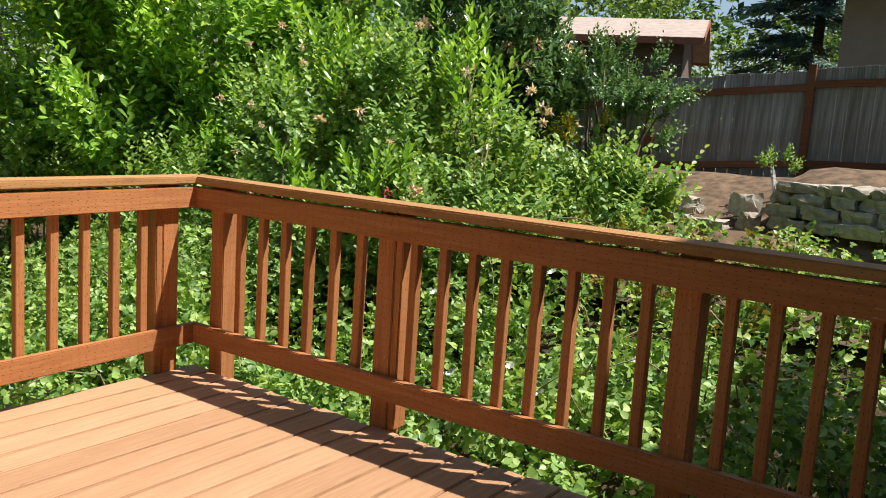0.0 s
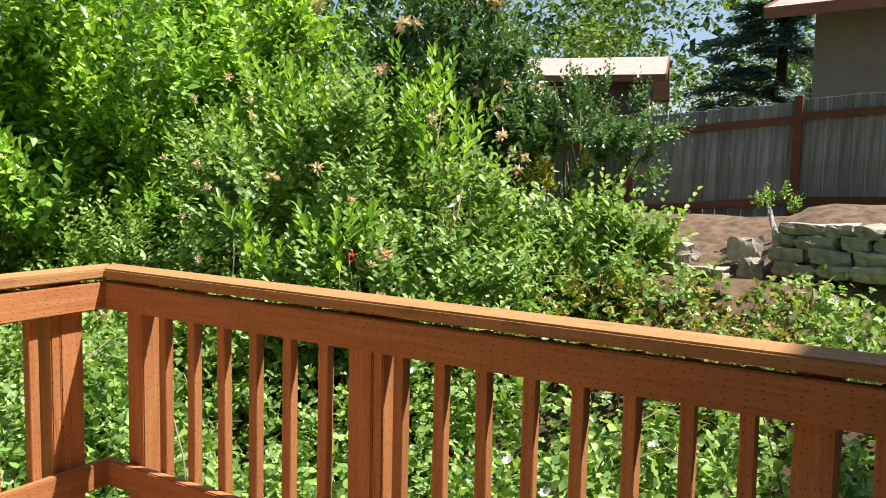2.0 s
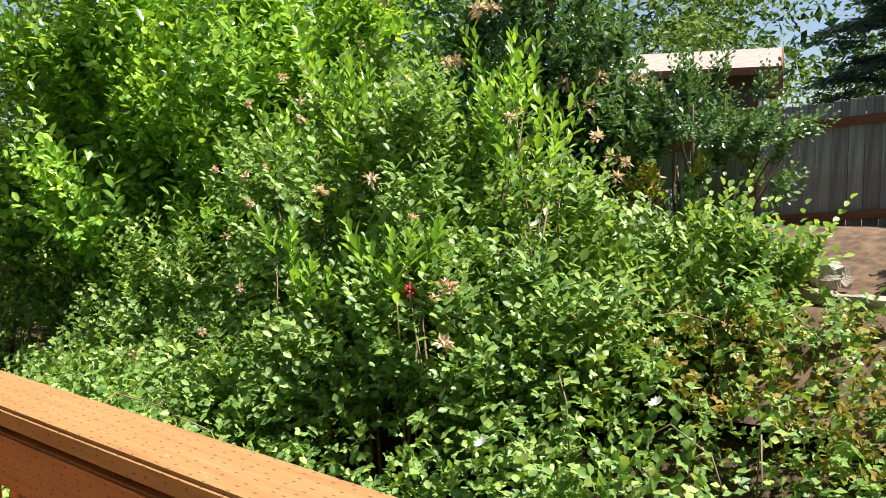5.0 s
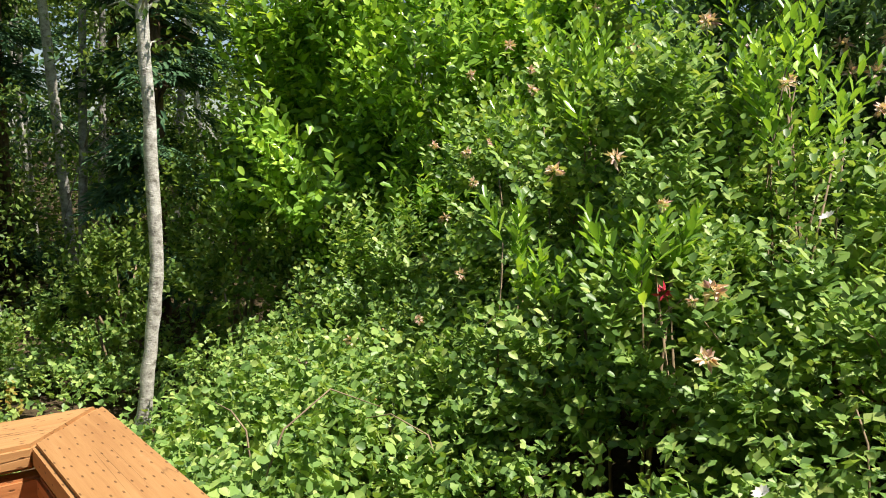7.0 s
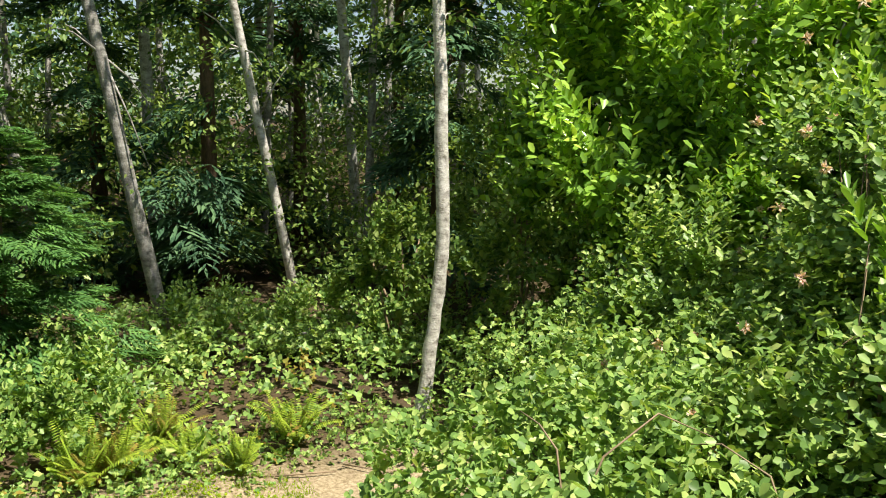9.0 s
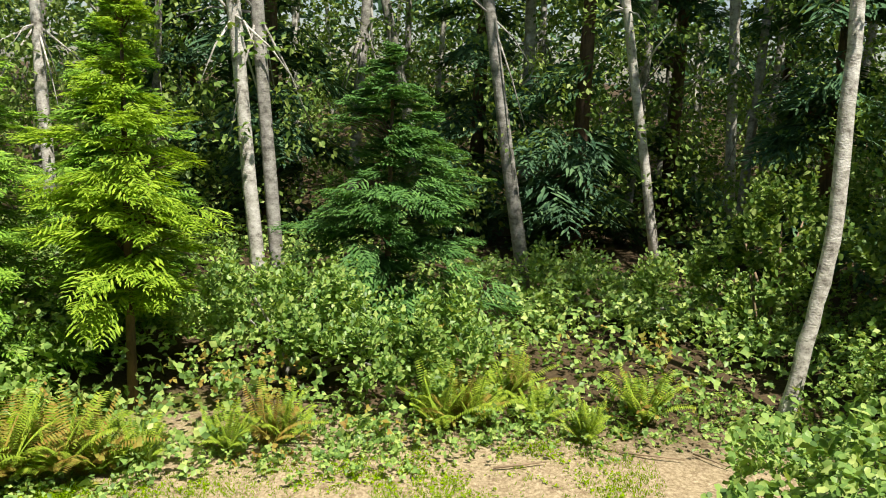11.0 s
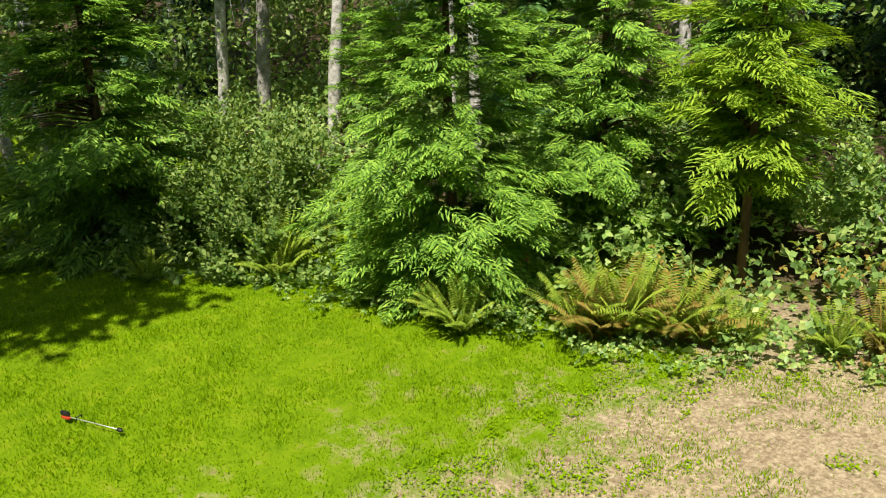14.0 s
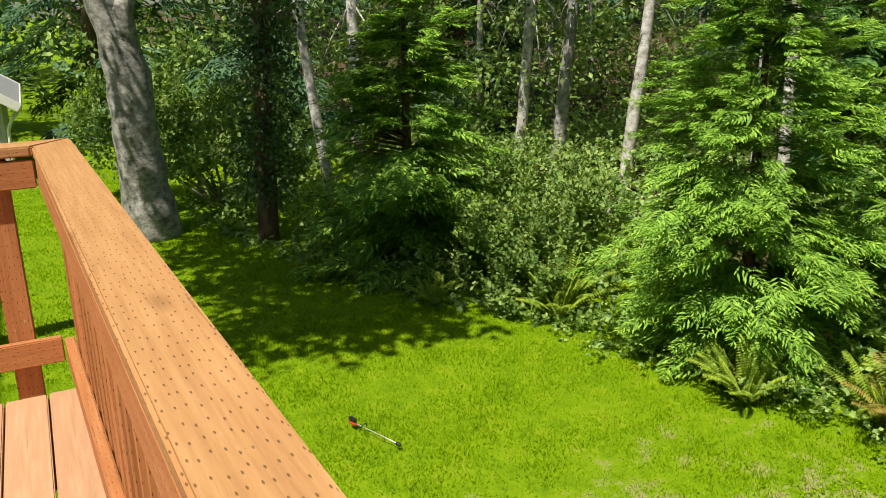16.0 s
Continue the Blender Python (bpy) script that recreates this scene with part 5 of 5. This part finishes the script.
# ---- grass ----
def lawn_cover(x, y):
    """Chance that grass stands at a place: thick to the south, tufts on the sandy strip."""
    e = y + 0.12 * x + 1.0 * fbm(x, y, 0.55, 2.2) + 0.9 * fbm(x, y, 1.9, 0.3) + 0.5 * fbm(x, y, 6.0, 3.3)
    c = 1 - smooth((e + 6.2) / 2.6)
    tuft = smooth((0.75 * fbm(x, y, 1.6, 4.4) + 0.6 * fbm(x, y, 6.5, 1.0) - 0.02) / 0.3)
    return np.clip(np.maximum(c, tuft) + 0.03, 0, 1)


def grass(name, label, n, xlo, xhi, ylo, yhi, h, wd):
    x, y = RNG.uniform(xlo, xhi, n), RNG.uniform(ylo, yhi, n)
    ok = (RNG.random(n) < lawn_cover(x, y)) & (past_edge(x, y) < 0.25) & ~((x > 0.15) & (y > -4.0)) & (y < 1.2)
    x, y = x[ok], y[ok]
    n = len(x)
    P = np.stack([x, y, ground_z(x, y) - 0.005], 1)
    lean = RNG.normal(0, 0.42, (n, 3)) * np.array([1, 1, 0])
    L = h * RNG.uniform(0.5, 1.3, n) * (0.8 + 0.35 * fbm(x, y, 2.2))
    me = leaf_mesh(name, P, lean + np.array([0, 0, 1.0]), unit(RNG.normal(0, 1, (n, 3)) * np.array([1, 1, 0.1])), L, wd, GRASSM, 0.1, 0.25)
    return tagged(new(name, me), label, "grass", kind="stuff")


grass("lawn_grass", "bright green lawn thinning into sandy bare soil", 260000, -8.6, 1.5, -9.6, 1.2, 0.046, 0.009)
grass("lawn_grass", "bright lawn grass towards the far trees", 90000, -6, 3, -22, -9.4, 0.05, 0.016)

carpet("lawn_weeds", "patches of low clover and weeds on the sandy soil", "weeds", -8.2, -3.0, -4.5, 0.8, 40000, lambda x, y: ground_z(x, y) + 0.035, GRASSM, 0.019, lambda x, y: (past_edge(x, y) < 0) & (0.75 * fbm(x, y, 1.3, 9.1) + 0.35 * fbm(x, y, 6.0, 2.0) > 0.26), 0.015)

# ---- string trimmer on the lawn ----
trim_root = tagged(new("string_trimmer"), "orange and black string trimmer lying on the grass", "string trimmer")
trim_root.matrix_basis = Matrix.Translation((-1.89, -7.07, float(ground_z(-2.0, -7.0)) + 0.06)) @ Matrix.Rotation(radians(112), 4, "Z") @ Matrix.Diagonal((0.54, 0.3, 0.32, 1))
add("shaft", tube_mesh("shaft", [(0.05, 0, 0.03), (0.5, 0, 0.02), (1.0, 0, 0.0)], [0.014, 0.014, 0.014], ALU, 8), trim_root)
block("motor_housing", (-0.13, -0.055, -0.05), (0.05, 0.055, 0.06), ENGINE, trim_root, 0.03, "red-orange motor housing")
block("grip", (-0.13, -0.045, 0.061), (0.04, 0.045, 0.19), BLACK, trim_root, 0.02, "black grip")
add("handle", tube_mesh("handle", [(0.22, -0.09, 0.04), (0.24, -0.09, 0.14), (0.24, 0.09, 0.14), (0.22, 0.09, 0.04)], [0.012] * 4, BLACK, 6), trim_root)
add("cutting_head", tube_mesh("cutting_head", [(1.0, 0, -0.03), (1.02, 0, 0.03)], [0.06, 0.045], BLACK, 12), trim_root)

# ---- fallen sticks at the wood's edge ----
for x0, y0, x1, y1 in ((-7.75, 0.85, -7.7, 1.45), (-7.2, -0.4, -7.35, 0.1), (-7.9, 1.6, -7.6, 1.9)):
    za, zb = float(ground_z(x0, y0)) + 0.03, float(ground_z(x1, y1)) + 0.04
    mid = ((x0 + x1) / 2 + 0.03, (y0 + y1) / 2, (za + zb) / 2 + 0.015)
    tagged(new("fallen_stick", tube_mesh("stick", [(x0, y0, za), mid, (x1, y1, zb)], [0.012, 0.01, 0.006], TWIG, 6)), "bare pale stick lying on sandy soil", "stick", group="fallen sticks")

# ---- buildings at the ends ----
shed = gable_house("outbuilding", "pale outbuilding with a grey roof beyond the lawn", 2.85, -22.75, -2.35, 90, 4.6, 4.0, 1.95, 1.3, 0.35, SIDING, GREYROOF, WHITEPAINT)
gut = tube_mesh("downpipe", [(2.4, 2.3, 1.66), (2.39, 2.15, 1.5), (2.36, 2.06, 1.3), (2.36, 2.06, 0.0)], [0.035] * 4, WHITEPAINT, 8)
add("downpipe", gut, shed, label="white downpipe")

# the house to which the deck belongs, out of view, whose shade falls on the railing
hw = tagged(new("wall_east"), "tall siding wall of the house behind the deck", "house wall", kind="structure")
block("wall_face", (5.62, -14.0, -2.6), (5.9, 5.2, 7.2), WALLPAINT, hw)
block("eave", (5.42, -14.3, 7.22), (9.0, 5.5, 7.5), ROOF, hw)
# tall tree beside the house, whose shade falls on the lawn
tz = float(ground_z(3.6, -9.6))
shade = [((0.9 + random.uniform(-1.8, 1.8), -9.5 + random.uniform(-2.9, 2.9), 5.8 + random.uniform(-0.6, 2.0)), random.uniform(0.6, 1.0), 1.6) for k in range(92)]
broadleaf("lawn_tree", "tall broadleaf tree shading the lawn beside the house", [(3.6, -9.8, tz - 0.1), (3.3, -9.7, 1.5), (2.2, -9.5, 4.5), (0.9, -9.4, 7.5)], [0.24, 0.19, 0.13, 0.05], GREYBARK, ALDERLEAF, shade, 0.24, 44)
